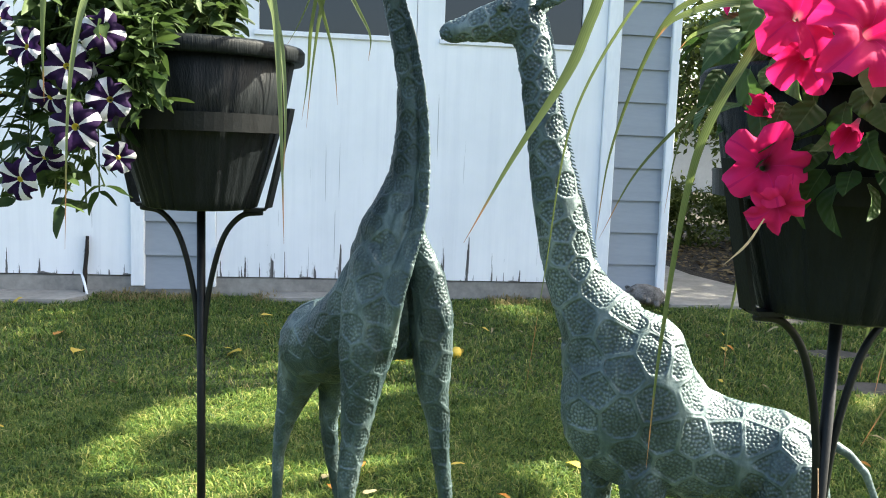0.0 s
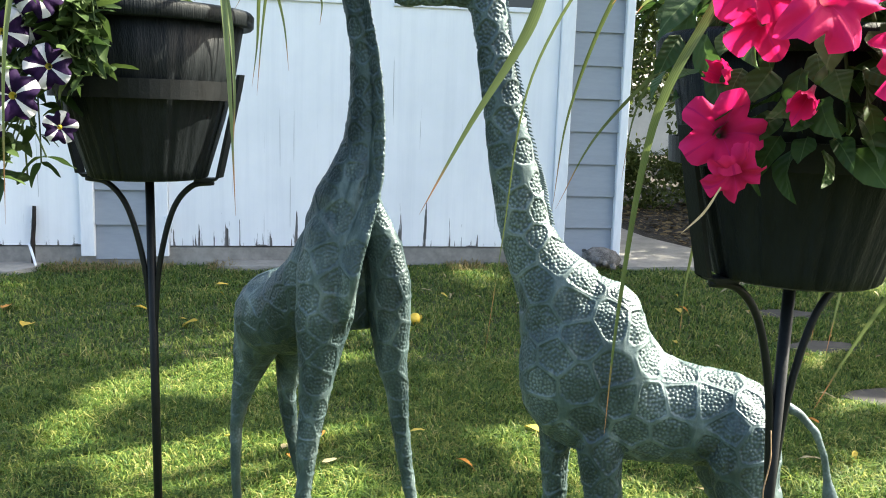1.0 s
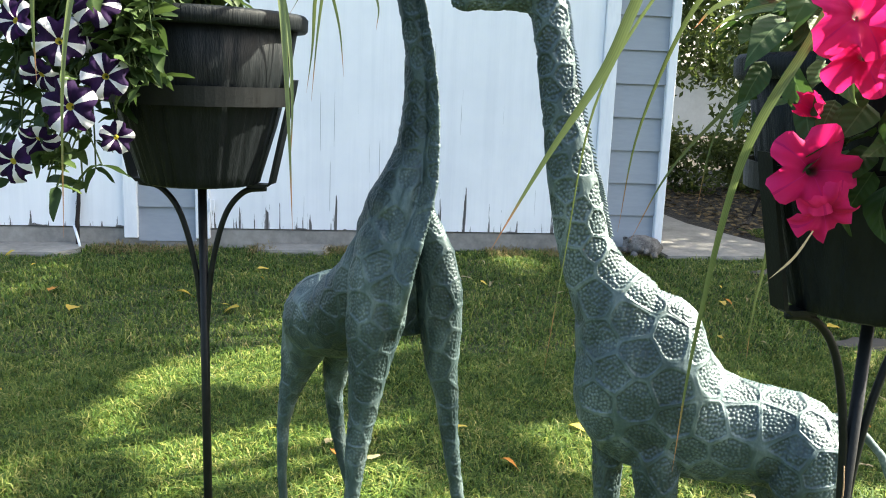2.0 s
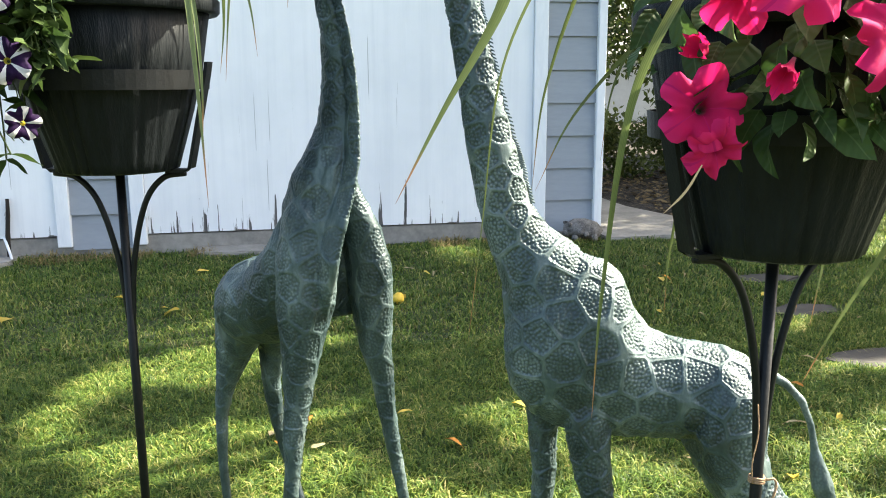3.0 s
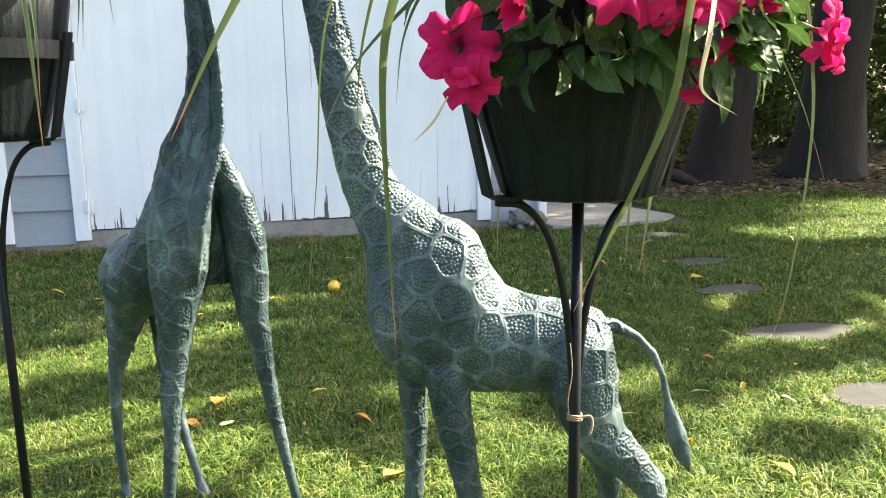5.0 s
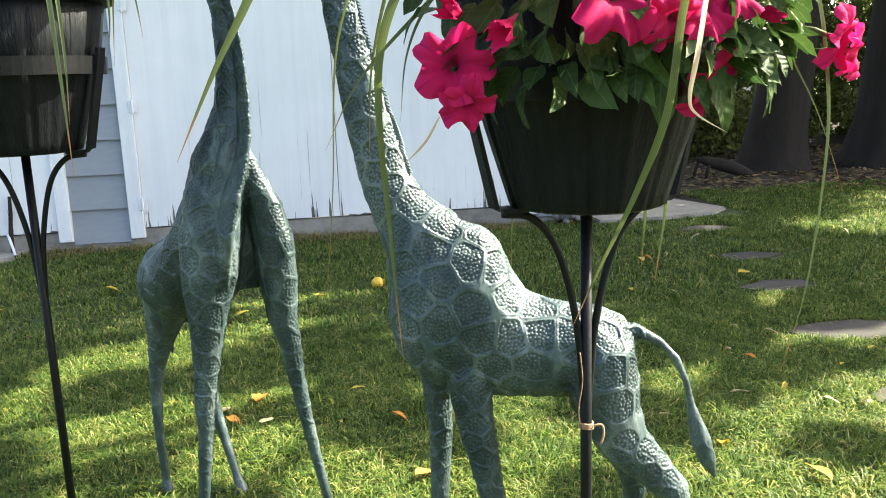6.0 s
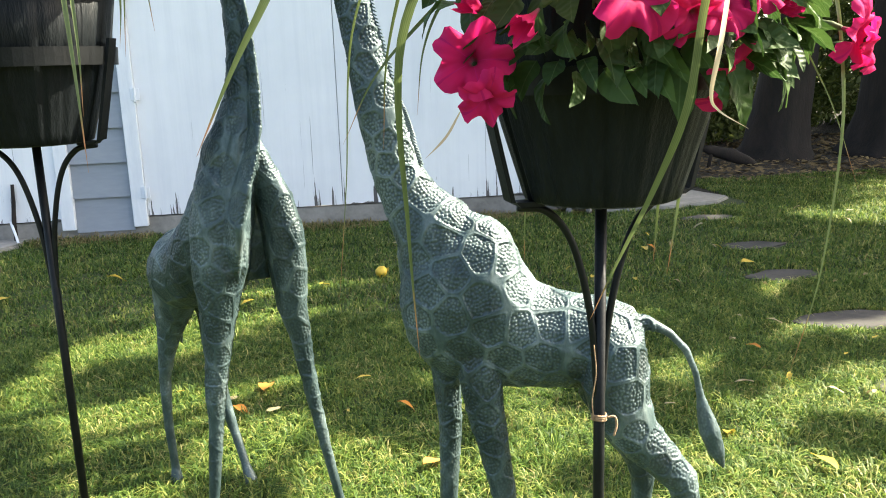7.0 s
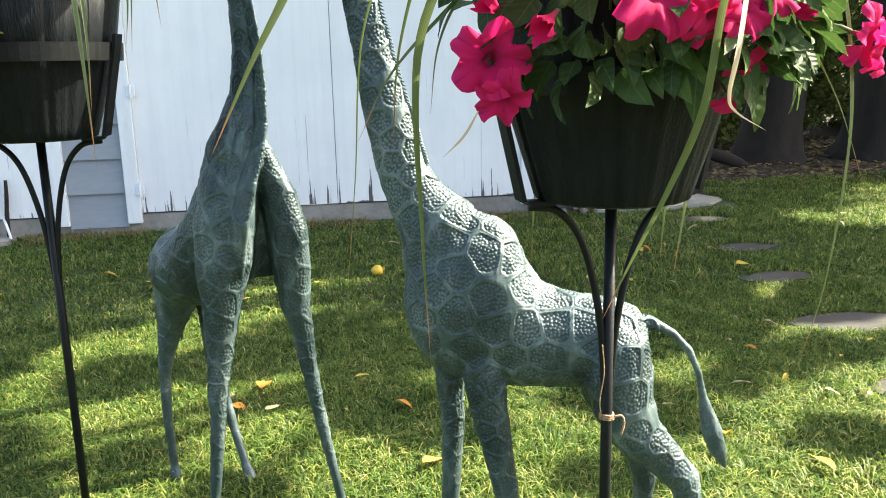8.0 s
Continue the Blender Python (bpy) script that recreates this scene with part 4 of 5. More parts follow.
def striped_petunia():
    plant = tagged(empty("petunia", (POT_L[0], POT_L[1], POT_LZ + 0.245)), "purple and white striped petunia trailing down one side of its pot", "plant")
    base = Vector(plant.location)
    meshes = [flower_mesh("flower", STRIPED, 0.035, 50 + i) for i in range(4)]
    cal = calyx_mesh(0.041)
    heads = (((-0.268, 1.775, 1.138), (0.25, -1, 0.2), 0.95), ((-0.289, 1.80, 1.100), (0.35, -0.8, -0.3), 0.9), ((-0.318, 1.77, 1.086), (0.2, -1, 0.1), 1.0), ((-0.380, 1.78, 1.112), (-0.4, -0.9, 0.2), 0.9), ((-0.258, 1.77, 1.040), (0.15, -1, 0.05), 0.95),
             ((-0.303, 1.75, 0.998), (0.0, -1, 0.1), 1.1), ((-0.348, 1.78, 1.036), (-0.2, -0.7, -0.5), 0.85), ((-0.253, 1.80, 0.953), (0.4, -0.9, -0.1), 0.72), ((-0.356, 1.78, 0.946), (-0.1, -0.7, -0.6), 0.85), ((-0.390, 1.77, 0.916), (-0.2, -0.9, -0.2), 0.95),
             ((-0.420, 1.79, 1.150), (-0.5, -0.8, 0.2), 0.8), ((-0.46, 1.85, 1.05), (-0.9, -0.4, 0.2), 1.0), ((-0.30, 1.92, 1.22), (-0.2, -0.4, 1), 0.9))
    for i, (at, to, k) in enumerate(heads):
        put_flower(plant, meshes[i % 4], cal, Vector(at) - base, to, i * 1.1, k)
    leaves = [leaf_mesh(0.034, 0.013, i, LEAF_L) for i in range(5)] + [leaf_mesh(0.040, 0.020, 9, LEAF_L)]
    rnd = random.Random(8)
    runs = []
    for i in range(120):
        side = rnd.random()
        if side < 0.72:
            p1 = Vector((rnd.uniform(-0.22, -0.06), rnd.uniform(-0.20, 0.02), rnd.uniform(0.03, 0.13)))
            p2 = Vector((rnd.uniform(-0.34, -0.09), rnd.uniform(-0.25, -0.05), rnd.uniform(-0.24, 0.10)))
            if p2.z < -0.08:
                p2.x = min(p2.x, -0.12)
        else:
            p1 = Vector((rnd.uniform(-0.10, 0.06), rnd.uniform(-0.10, 0.08), rnd.uniform(0.05, 0.12)))
            p2 = p1 + Vector((rnd.uniform(-0.06, 0.05), rnd.uniform(-0.08, 0.04), rnd.uniform(0.0, 0.10)))
        if i % 6 == 0:
            p1 = Vector((rnd.uniform(-0.13, -0.02), rnd.uniform(-0.20, -0.17), rnd.uniform(0.05, 0.08)))
            p2 = Vector((p1.x + rnd.uniform(-0.04, 0.04), rnd.uniform(-0.24, -0.20), rnd.uniform(-0.10, 0.02) + 0.4 * min(0.0, p1.x + 0.1)))
        runs.append(smooth_path([(rnd.uniform(-0.05, 0.03), rnd.uniform(-0.05, 0.05), 0.0), p1, p2], 7))
    n = 0
    for path in runs:
        bm = bmesh.new()
        bar(bm, path, 0.0014, 5)
        part("stem", bm, STEM, plant, smooth=True)
        for j, p in enumerate(path[4:]):
            for s in range(2):
                b = rnd.uniform(0, math.tau)
                o = new("leaf", rnd.choice(leaves))
                o.parent = plant
                o.matrix_basis = leaf_pose(p, (math.cos(b), math.sin(b) - 0.3, 0.3), rnd.uniform(-0.6, 1.0), rnd.uniform(-0.8, 0.8), rnd.uniform(0.7, 1.4))


pink_petunia()
striped_petunia()

# ---- grassy spikes: long arching leaves, each by its own curve ----
BLADES = [
    ("R", 0.013, [(0.323, 1.270, 1.123), (0.303, 1.280, 1.065), (0.257, 1.290, 0.984), (0.211, 1.300, 0.894)]),
    ("R", 0.005, [(0.493, 1.500, 1.221), (0.453, 1.560, 1.166), (0.396, 1.600, 1.025), (0.378, 1.630, 0.817), (0.358, 1.630, 0.641)]),
    ("R", 0.009, [(0.539, 1.500, 1.196), (0.485, 1.520, 1.148), (0.441, 1.550, 1.004), (0.430, 1.570, 0.866)]),
    ("R", 0.007, [(0.558, 1.400, 1.111), (0.490, 1.380, 1.053), (0.410, 1.360, 0.973), (0.366, 1.350, 0.895)]),
    ("R", 0.006, [(0.549, 1.400, 1.104), (0.498, 1.400, 1.058), (0.469, 1.400, 0.999), (0.458, 1.400, 0.921)]),
    ("R", 0.011, [(0.466, 1.220, 1.103), (0.422, 1.240, 0.988), (0.433, 1.320, 0.793), (0.446, 1.370, 0.626)]),
    ("R", 0.014, [(0.578, 1.350, 1.143), (0.491, 1.330, 1.150), (0.439, 1.350, 1.135), (0.419, 1.360, 1.112)]),
    ("R", 0.012, [(0.596, 1.380, 1.129), (0.532, 1.400, 1.141), (0.501, 1.450, 1.133), (0.501, 1.500, 1.119)]),
    ("R", 0.010, [(0.702, 1.160, 1.021), (0.698, 1.180, 0.931), (0.680, 1.210, 0.850), (0.649, 1.230, 0.769), (0.621, 1.240, 0.701)]),
    ("R", 0.006, [(0.723, 1.150, 1.050), (0.700, 1.120, 0.989), (0.693, 1.120, 0.947), (0.701, 1.120, 0.931), (0.726, 1.110, 0.914)]),
    ("R", 0.007, [(0.986, 1.400, 1.085), (1.006, 1.400, 1.002), (1.018, 1.400, 0.872), (1.000, 1.400, 0.682), (0.965, 1.400, 0.549)]),
    ("R", 0.004, [(0.922, 1.380, 1.057), (0.958, 1.400, 0.989), (1.003, 1.400, 0.909), (1.049, 1.400, 0.796)]),
    ("R", 0.009, [(0.830, 1.540, 0.821), (0.834, 1.560, 0.750), (0.830, 1.560, 0.679)]),
    ("R", 0.01, [(0.856, 1.530, 0.821), (0.861, 1.550, 0.759), (0.848, 1.550, 0.660)]),
    ("R", 0.005, [(0.642, 1.580, 0.806), (0.636, 1.580, 0.757), (0.634, 1.580, 0.683)]),
    ("R", 0.003, [(0.475, 1.200, 0.935), (0.460, 1.200, 0.911), (0.439, 1.200, 0.891)]),
    ("L", 0.013, [(-0.036, 1.800, 1.249), (-0.014, 1.730, 1.158), (-0.002, 1.700, 0.996), (0.005, 1.680, 0.841)]),
    ("L", 0.01, [(-0.049, 1.800, 1.248), (-0.010, 1.750, 1.144), (0.002, 1.720, 1.029), (-0.000, 1.710, 0.922)]),
    ("L", 0.01, [(0.072, 1.900, 1.293), (0.047, 1.930, 1.225), (0.032, 1.950, 1.133), (0.021, 1.950, 1.010)]),
    ("L", 0.009, [(0.017, 1.900, 1.290), (0.043, 1.930, 1.215), (0.065, 1.950, 1.135), (0.074, 1.950, 1.052)]),
    ("L", 0.009, [(0.063, 1.900, 1.284), (0.104, 1.920, 1.213), (0.127, 1.930, 1.169), (0.125, 1.930, 1.128)]),
    ("L", 0.012, [(-0.320, 1.700, 1.212), (-0.326, 1.700, 1.122), (-0.326, 1.700, 1.030)]),
    ("L", 0.011, [(-0.254, 1.700, 1.216), (-0.272, 1.680, 1.137), (-0.285, 1.670, 1.023), (-0.293, 1.670, 0.828)]),
    ("L", 0.004, [(0.035, 1.930, 1.252), (0.007, 1.950, 1.188), (-0.017, 1.960, 1.146)]),
    ("L", 0.007, [(0.026, 1.930, 1.162), (0.022, 1.950, 1.095), (0.013, 1.950, 1.024)]),
]


DRYBLADE = leafy("withered blade", (0.42, 0.30, 0.17), (0.62, 0.50, 0.32), 40, 0.6, 0.3)


def spike_blade(plant, root, width, points, seed):
    first, base = Vector(points[0]), Vector(plant.location)
    run = (first - Vector(points[1])).normalized()
    lift = first + run * 0.13
    top = (root + lift) / 2 + Vector((0, 0, 0.5 * max(0.0, lift.z - root.z) + 0.05))
    path = smooth_path(([] if width < 0.0035 else [root, top, lift]) + [Vector(p) for p in points], 8)
    path = [p - base for p in path]
    bm = bmesh.new()
    uvl = bm.loops.layers.uv.new("UVMap")
    rnd = random.Random(seed)
    turn, rows = rnd.uniform(-0.5, 0.5), []
    for i, p in enumerate(path):
        t = i / (len(path) - 1)
        d = (path[min(i + 1, len(path) - 1)] - path[max(i - 1, 0)]).normalized()
        sd = d.cross(Vector((0.25 * turn, -1, 0.1))).normalized()
        nr = sd.cross(d)
        w = width * 0.42 * min(1.0, 0.55 + 1.5 * t) * min(1.0, (1 - t) * 2.6 + 0.03)
        rows.append([bm.verts.new(p - sd * w + nr * w * 0.35), bm.verts.new(p), bm.verts.new(p + sd * w + nr * w * 0.35)])
    for i, (a, b) in enumerate(zip(rows, rows[1:])):
        for k in range(2):
            f = bm.faces.new((a[k], a[k + 1], b[k + 1], b[k]))
            for lp, (kk, ii) in zip(f.loops, ((k, i), (k + 1, i), (k + 1, i + 1), (k, i + 1))):
                lp[uvl].uv = (kk / 2, ii / (len(rows) - 1))
    if seed in (9, 15):
        part("blade", bm, DRYBLADE, plant, "withered cream-coloured blade", smooth=True)
    else:
        part("blade", bm, BLADE, plant, smooth=True)


spikes = {}
for key, at, z in (("L", POT_L, POT_LZ), ("R", POT_R, POT_RZ)):
    spikes[key] = tagged(empty("spike_grass", (at[0], at[1], z + 0.245)), "arching grassy spike plant with long narrow green blades in the pot", "plant", group="grassy spike plants")
for i, (key, width, points) in enumerate(BLADES):
    root = Vector(spikes[key].location) + Vector((0.02 * math.cos(i * 2.4), 0.02 * math.sin(i * 2.4), 0))
    spike_blade(spikes[key], root, width, points, i)


# ---- trees, hedge and what lies beyond ----
def leaf_cloud(centres, radii, per, size, seed, squash=0.7):
    """Vertices and faces of loose leaves scattered through clumps."""
    rng = np.random.default_rng(seed)
    c = np.repeat(np.array(centres), per, axis=0)
    r = np.repeat(np.array(radii), per)
    d = rng.normal(size=(len(c), 3))
    d /= np.linalg.norm(d, axis=1)[:, None]
    p = c + d * (r * rng.random(len(c)) ** 0.45)[:, None] * np.array((1, 1, squash))
    u = rng.normal(size=(len(c), 3))
    u /= np.linalg.norm(u, axis=1)[:, None]
    w = np.cross(u, rng.normal(size=(len(c), 3)))
    w /= np.linalg.norm(w, axis=1)[:, None]
    s = (size * rng.uniform(0.6, 1.3, len(c)))[:, None]
    vs = np.stack([p - u * s, p - w * s * 0.45, p + u * s, p + w * s * 0.45], axis=1).reshape(-1, 3)
    return vs


def leaf_object(name, vs, mat, parent=None, base=(0, 0, 0)):
    me = bpy.data.meshes.new(name)
    n = len(vs) // 4
    me.vertices.add(len(vs))
    me.vertices.foreach_set("co", (vs - np.array(base)).ravel())
    me.loops.add(n * 4)
    me.loops.foreach_set("vertex_index", np.arange(n * 4, dtype=np.int32))
    me.polygons.add(n)
    me.polygons.foreach_set("loop_start", np.arange(0, n * 4, 4, dtype=np.int32))
    me.update(calc_edges=True)
    me.materials.append(mat)
    ob = new(name, me)
    ob.parent = parent
    return ob


def tree(at, radius, height, lean, centres, radii, seed, label, per=120, size=0.06):
    t = tagged(empty("tree", (at[0], at[1], 0)), label, "tree", group="garden trees")
    rnd = random.Random(seed)
    bm = bmesh.new()
    top = Vector((lean[0], lean[1], height))
    flare = [(-0.1, 1.7), (0.0, 1.5), (0.12, 1.22), (0.4, 1.05), (1.0, 0.95), (1.8, 0.88), (height, 0.7)]
    tube(bm, [(top * (z / height) + Vector((0.03 * math.sin(z * 3 + seed), 0.03 * math.cos(z * 2), 0)), radius * k, radius * k * 0.92) for z, k in flare], (1, 0, 0), 18)
    for v in bm.verts:
        k = noise.noise(Vector((v.co.x * 6, v.co.y * 6, v.co.z * 1.2 + seed)))
        v.co += Vector((v.co.x - top.x * v.co.z / height, v.co.y - top.y * v.co.z / height, 0)) * 0.25 * k
    part("trunk", bm, BARK, t, "thick dark furrowed trunk", smooth=True)
    bm = bmesh.new()
    for c in centres[::3]:
        end = Vector(c) - Vector((at[0], at[1], 0))
        mid = (top + end) / 2 + Vector((rnd.uniform(-0.3, 0.3), rnd.uniform(-0.3, 0.3), 0.25))
        p = smooth_path([top - Vector((0, 0, 0.15)), mid, end], 5)
        tube(bm, [(q, radius * 0.32 * (1 - i / len(p)) + 0.012, radius * 0.32 * (1 - i / len(p)) + 0.012) for i, q in enumerate(p)], (0.3, 0.8, 0.5), 7)
    part("limbs", bm, BARK, t, smooth=True)
    leaf_object("crown", leaf_cloud(centres, radii, per, size, seed), TREELEAF, t, (at[0], at[1], 0))
    return t


def clumps(n, x, y, z, r, seed):
    rnd = random.Random(seed)
    return [(rnd.uniform(*x), rnd.uniform(*y), rnd.uniform(*z)) for _ in range(n)], [rnd.uniform(*r) for _ in range(n)]


# out-of-view tree added to shade the lawn; clumps sit where shade should fall
c1, r1 = clumps(84, (2.2, 8.6), (3.95, 6.2), (3.9, 5.4), (0.32, 0.55), 3)
c2, r2 = clumps(11, (2.6, 8.0), (3.1, 4.1), (3.9, 5.0), (0.2, 0.4), 12)
c3, r3 = clumps(10, (2.3, 3.9), (2.35, 3.7), (4.0, 4.4), (0.08, 0.22), 14)
c4, r4 = clumps(9, (5.9, 7.8), (2.2, 3.6), (4.0, 4.6), (0.08, 0.24), 15)
c5, r5 = clumps(8, (4.2, 6.0), (2.78, 3.7), (4.0, 4.5), (0.08, 0.22), 17)
c6, r6 = clumps(14, (5.6, 7.6), (3.3, 5.4), (4.0, 4.9), (0.18, 0.36), 23)
# small clumps set up-sun of chosen lawn spots to dapple them
c7 = [(x + 4.43, y + 0.34, 4.2) for x, y in ((0.50, 2.56), (0.62, 2.46), (1.75, 2.72), (1.98, 2.80), (-0.35, 3.05), (0.95, 2.12), (1.25, 2.36), (1.62, 2.18), (0.08, 2.22), (-0.62, 2.62), (1.5, 2.55), (-0.2, 2.45))]
r7 = [0.13, 0.12, 0.15, 0.14, 0.16, 0.10, 0.08, 0.11, 0.10, 0.13, 0.07, 0.09]
tree((6.9, 4.6), 0.24, 3.4, (-0.3, 0.1), c1 + c2 + c3 + c4 + c5 + c6 + c7, r1 + r2 + r3 + r4 + r5 + r6 + r7, 2, "tall leafy tree out of view, added to shade the lawn", per=380, size=0.055)
# crowns stretched sunward past their trunks to shade the ground below
c1, r1 = clumps(85, (3.4, 10.5), (6.6, 9.6), (3.0, 5.0), (0.4, 0.7), 5)
tree((4.72, 7.75), 0.25, 3.0, (0.25, 0.1), c1, r1, 4, "old dark-barked tree at the edge of the lawn", per=330, size=0.07)
c1, r1 = clumps(95, (6.0, 13.5), (6.2, 9.8), (2.2, 5.0), (0.45, 0.8), 6)
tree((5.75, 7.6), 0.30, 2.8, (0.15, 0.0), c1, r1, 7, "old dark-barked tree at the edge of the lawn", per=330, size=0.07)

rnd = random.Random(21)
cs, rs = [], []
for i in range(95):
    x = rnd.uniform(2.9, 12.5)
    cs.append((x, 8.9 + 0.5 * rnd.random() + 0.3 * max(0.0, x - 4.4), rnd.uniform(0.1, 0.55)))
    rs.append(rnd.uniform(0.20, 0.34))
tagged(leaf_object("hedge", leaf_cloud(cs, rs, 260, 0.04, 4, 0.9), HEDGE), "low loose green hedge in dappled shade", "hedge", kind="stuff")
cs, rs = [], []
for i in range(120):
    cs.append((rnd.uniform(5.1, 11), 9.4 + rnd.uniform(0, 2.2), rnd.uniform(0.2, 3.2)))
    rs.append(rnd.uniform(0.35, 0.7))
tagged(leaf_object("shrubs", leaf_cloud(cs, rs, 240, 0.06, 9, 0.9), TREELEAF), "tall dark shrubs behind the tree trunks", "shrubs", kind="stuff")
cs, rs = [], []
for i in range(150):
    x = rnd.uniform(5.4, 24)
    cs.append((x, 14 + rnd.uniform(0, 4), rnd.uniform(1.5, 3.3) if x < 7.6 else rnd.uniform(1.8, 6.0) if x < 9.5 else rnd.uniform(0.4, 6.0)))
    rs.append(rnd.uniform(0.5, 1.0))
tagged(leaf_object("far_trees", leaf_cloud(cs, rs, 260, 0.085, 5, 0.9), TREELEAF), "dense dark green trees beyond the garden", "trees", kind="stuff")

LITTER = leafy("leaf litter", (0.035, 0.025, 0.015), (0.26, 0.19, 0.09), 30, 0.8, 0.1)
rng = np.random.default_rng(31)
n = 9000
p = np.stack([rng.uniform(2.25, 9.5, n), rng.uniform(6.3, 9.6, n), rng.uniform(0.008, 0.02, n)], 1)
p = p[~((p[:, 0] < 3.0) & (p[:, 1] < 9.4))]
a, sz = rng.uniform(0, 6.28, len(p)), rng.uniform(0.015, 0.045, len(p))
u = np.stack([np.cos(a) * sz, np.sin(a) * sz, rng.uniform(-0.3, 0.3, len(p)) * sz], 1)
w = np.stack([-np.sin(a) * sz * 0.5, np.cos(a) * sz * 0.5, rng.uniform(-0.2, 0.2, len(p)) * sz], 1)
tagged(leaf_object("leaf_litter", np.stack([p - u, p - w, p + u, p + w], 1).reshape(-1, 3), LITTER), "brown leaf litter under the trees", "leaves", kind="stuff")

house = tagged(empty("neighbour_house", (9.2, 21, 0)), "pale house with a low roof beyond the hedge", "house")
HOUSEPAINT = plain("pale house paint", (0.62, 0.62, 0.60), (0.75, 0.75, 0.73), 2, 0.7, 0.1)
bm = bmesh.new()
box(bm, -3.4, 4.0, 0, 5, 0, 1.75)
part("wall", bm, HOUSEPAINT, house)
bm = bmesh.new()
v = [bm.verts.new(p) for p in ((-3.8, -0.4, 1.7), (4.4, -0.4, 1.7), (4.4, 2.5, 3.1), (-2.2, 2.5, 3.1), (-3.8, 5.4, 1.7), (4.4, 5.4, 1.7))]
bm.faces.new((v[0], v[1], v[2], v[3])), bm.faces.new((v[3], v[2], v[5], v[4])), bm.faces.new((v[0], v[3], v[4])), bm.faces.new((v[1], v[5], v[2])), bm.faces.new((v[0], v[4], v[5], v[1]))
part("roof", bm, CONCRETE, house, "light grey roof")

# a weathered fallen log at the edge of the litter
bm = bmesh.new()
tube(bm, [((-0.45, 0.05, 0.30), 0.03, 0.03), ((-0.25, 0.03, 0.24), 0.07, 0.08), ((0.05, 0, 0.16), 0.09, 0.10), ((0.28, -0.05, 0.06), 0.07, 0.08), ((0.40, -0.08, 0.02), 0.03, 0.03)], (0, 1, 0), 12)
tube(bm, [((-0.25, 0.02, 0.26), 0.03, 0.03), ((-0.30, 0.0, 0.1), 0.028, 0.028), ((-0.32, 0.0, -0.03), 0.03, 0.03)], (0, 1, 0), 8)
tube(bm, [((-0.40, 0.08, 0.28), 0.025, 0.025), ((-0.45, 0.1, 0.1), 0.024, 0.024), ((-0.47, 0.1, -0.03), 0.03, 0.03)], (0, 1, 0), 8)
log = tagged(part("log", bm, BARK, smooth=True), "weathered fallen log with stub branches on the leaf litter", "log")
log.location, log.scale = (4.0, 7.35, 0), (0.6, 0.6, 0.6)

# ---- small things about the garage ----
bm = bmesh.new()
tube(bm, [((-0.10, 0, 0.03), 0.02, 0.02), ((-0.085, 0, 0.06), 0.045, 0.04), ((-0.04, 0, 0.07), 0.06, 0.055), ((0.02, 0, 0.065), 0.07, 0.06), ((0.07, 0, 0.055), 0.06, 0.05), ((0.10, 0, 0.035), 0.03, 0.03)], (0, 1, 0), 16)
for x, y, z, r in ((-0.085, -0.035, 0.098, 0.014), (-0.085, 0.035, 0.098, 0.014), (-0.105, -0.02, 0.05, 0.018), (-0.06, -0.05, 0.02, 0.022), (0.05, -0.055, 0.02, 0.024), (-0.03, -0.06, 0.06, 0.02), (0.0, -0.062, 0.045, 0.018)):
    bmesh.ops.create_icosphere(bm, subdivisions=2, radius=r, matrix=pose(x, y, z))
for v in bm.verts:
    v.co += v.co.normalized() * 0.008 * noise.noise(v.co * 45)
fig = tagged(part("animal_figure", bm, plain("mottled cast stone", (0.025, 0.022, 0.02), (0.26, 0.24, 0.225), 28, 0.9, 0.8), smooth=True), "small mottled grey cast-stone animal figure by the garage corner", "figurine")
fig.location = (2.0, 5.54, 0.005)
fig.scale = (1.15, 1.15, 1.15)

bm = bmesh.new()
tube(bm, [((-1.465, 5.64, 0.0), 0.012, 0.012), ((-1.468, 5.655, 0.15), 0.013, 0.013), ((-1.458, 5.665, 0.26), 0.012, 0.012), ((-1.455, 5.672, 0.36), 0.010, 0.010)], (1, 0, 0), 8)
tagged(part("stick", bm, BARK, smooth=True), "rough brown stick leaning on the white door", "stick")
bm = bmesh.new()
bar(bm, [(-1.49, 5.66, 0.14), (-1.45, 5.60, 0.06), (-1.425, 5.56, 0.0)], 0.008, 8)
tagged(part("white_rod", bm, TRIM, smooth=True), "short pale rod leaning at the foot of the door", "rod")
slab("apron", [(-3.9, 5.35), (-1.52, 5.38), (-1.42, 5.50), (-1.40, 5.70), (-3.9, 5.70)], 0.024, 0.09, CONCRETE, "worn concrete apron before the garage door", "concrete apron", "structure")
slab("apron", [(-0.40, 5.48), (0.00, 5.47), (0.03, 5.70), (-0.42, 5.70)], 0.034, 0.10, CONCRETE, "narrow concrete ledge at the foot of the door", "concrete ledge", "structure")

# twine knotted round the pole
TWINE = plain("orange-brown twine", (0.26, 0.15, 0.08), (0.46, 0.30, 0.18), 120, 0.9, 0.6)
bm = bmesh.new()
for k in range(3):
    ring = [(0.0095 * math.cos(a / 12 * math.tau), 0.0095 * math.sin(a / 12 * math.tau), 0.003 * k + 0.001 * math.sin(a)) for a in range(13)]
    tube(bm, [(p, 0.0016, 0.0016) for p in ring], (0, 0, 1), 6)
tube(bm, [(p, 0.0009, 0.0009) for p in smooth_path([(-0.009, -0.006, 0.0), (-0.013, -0.008, 0.03), (-0.008, -0.009, 0.07), (-0.011, -0.008, 0.11)], 4)], (1, 0.2, 0), 6)
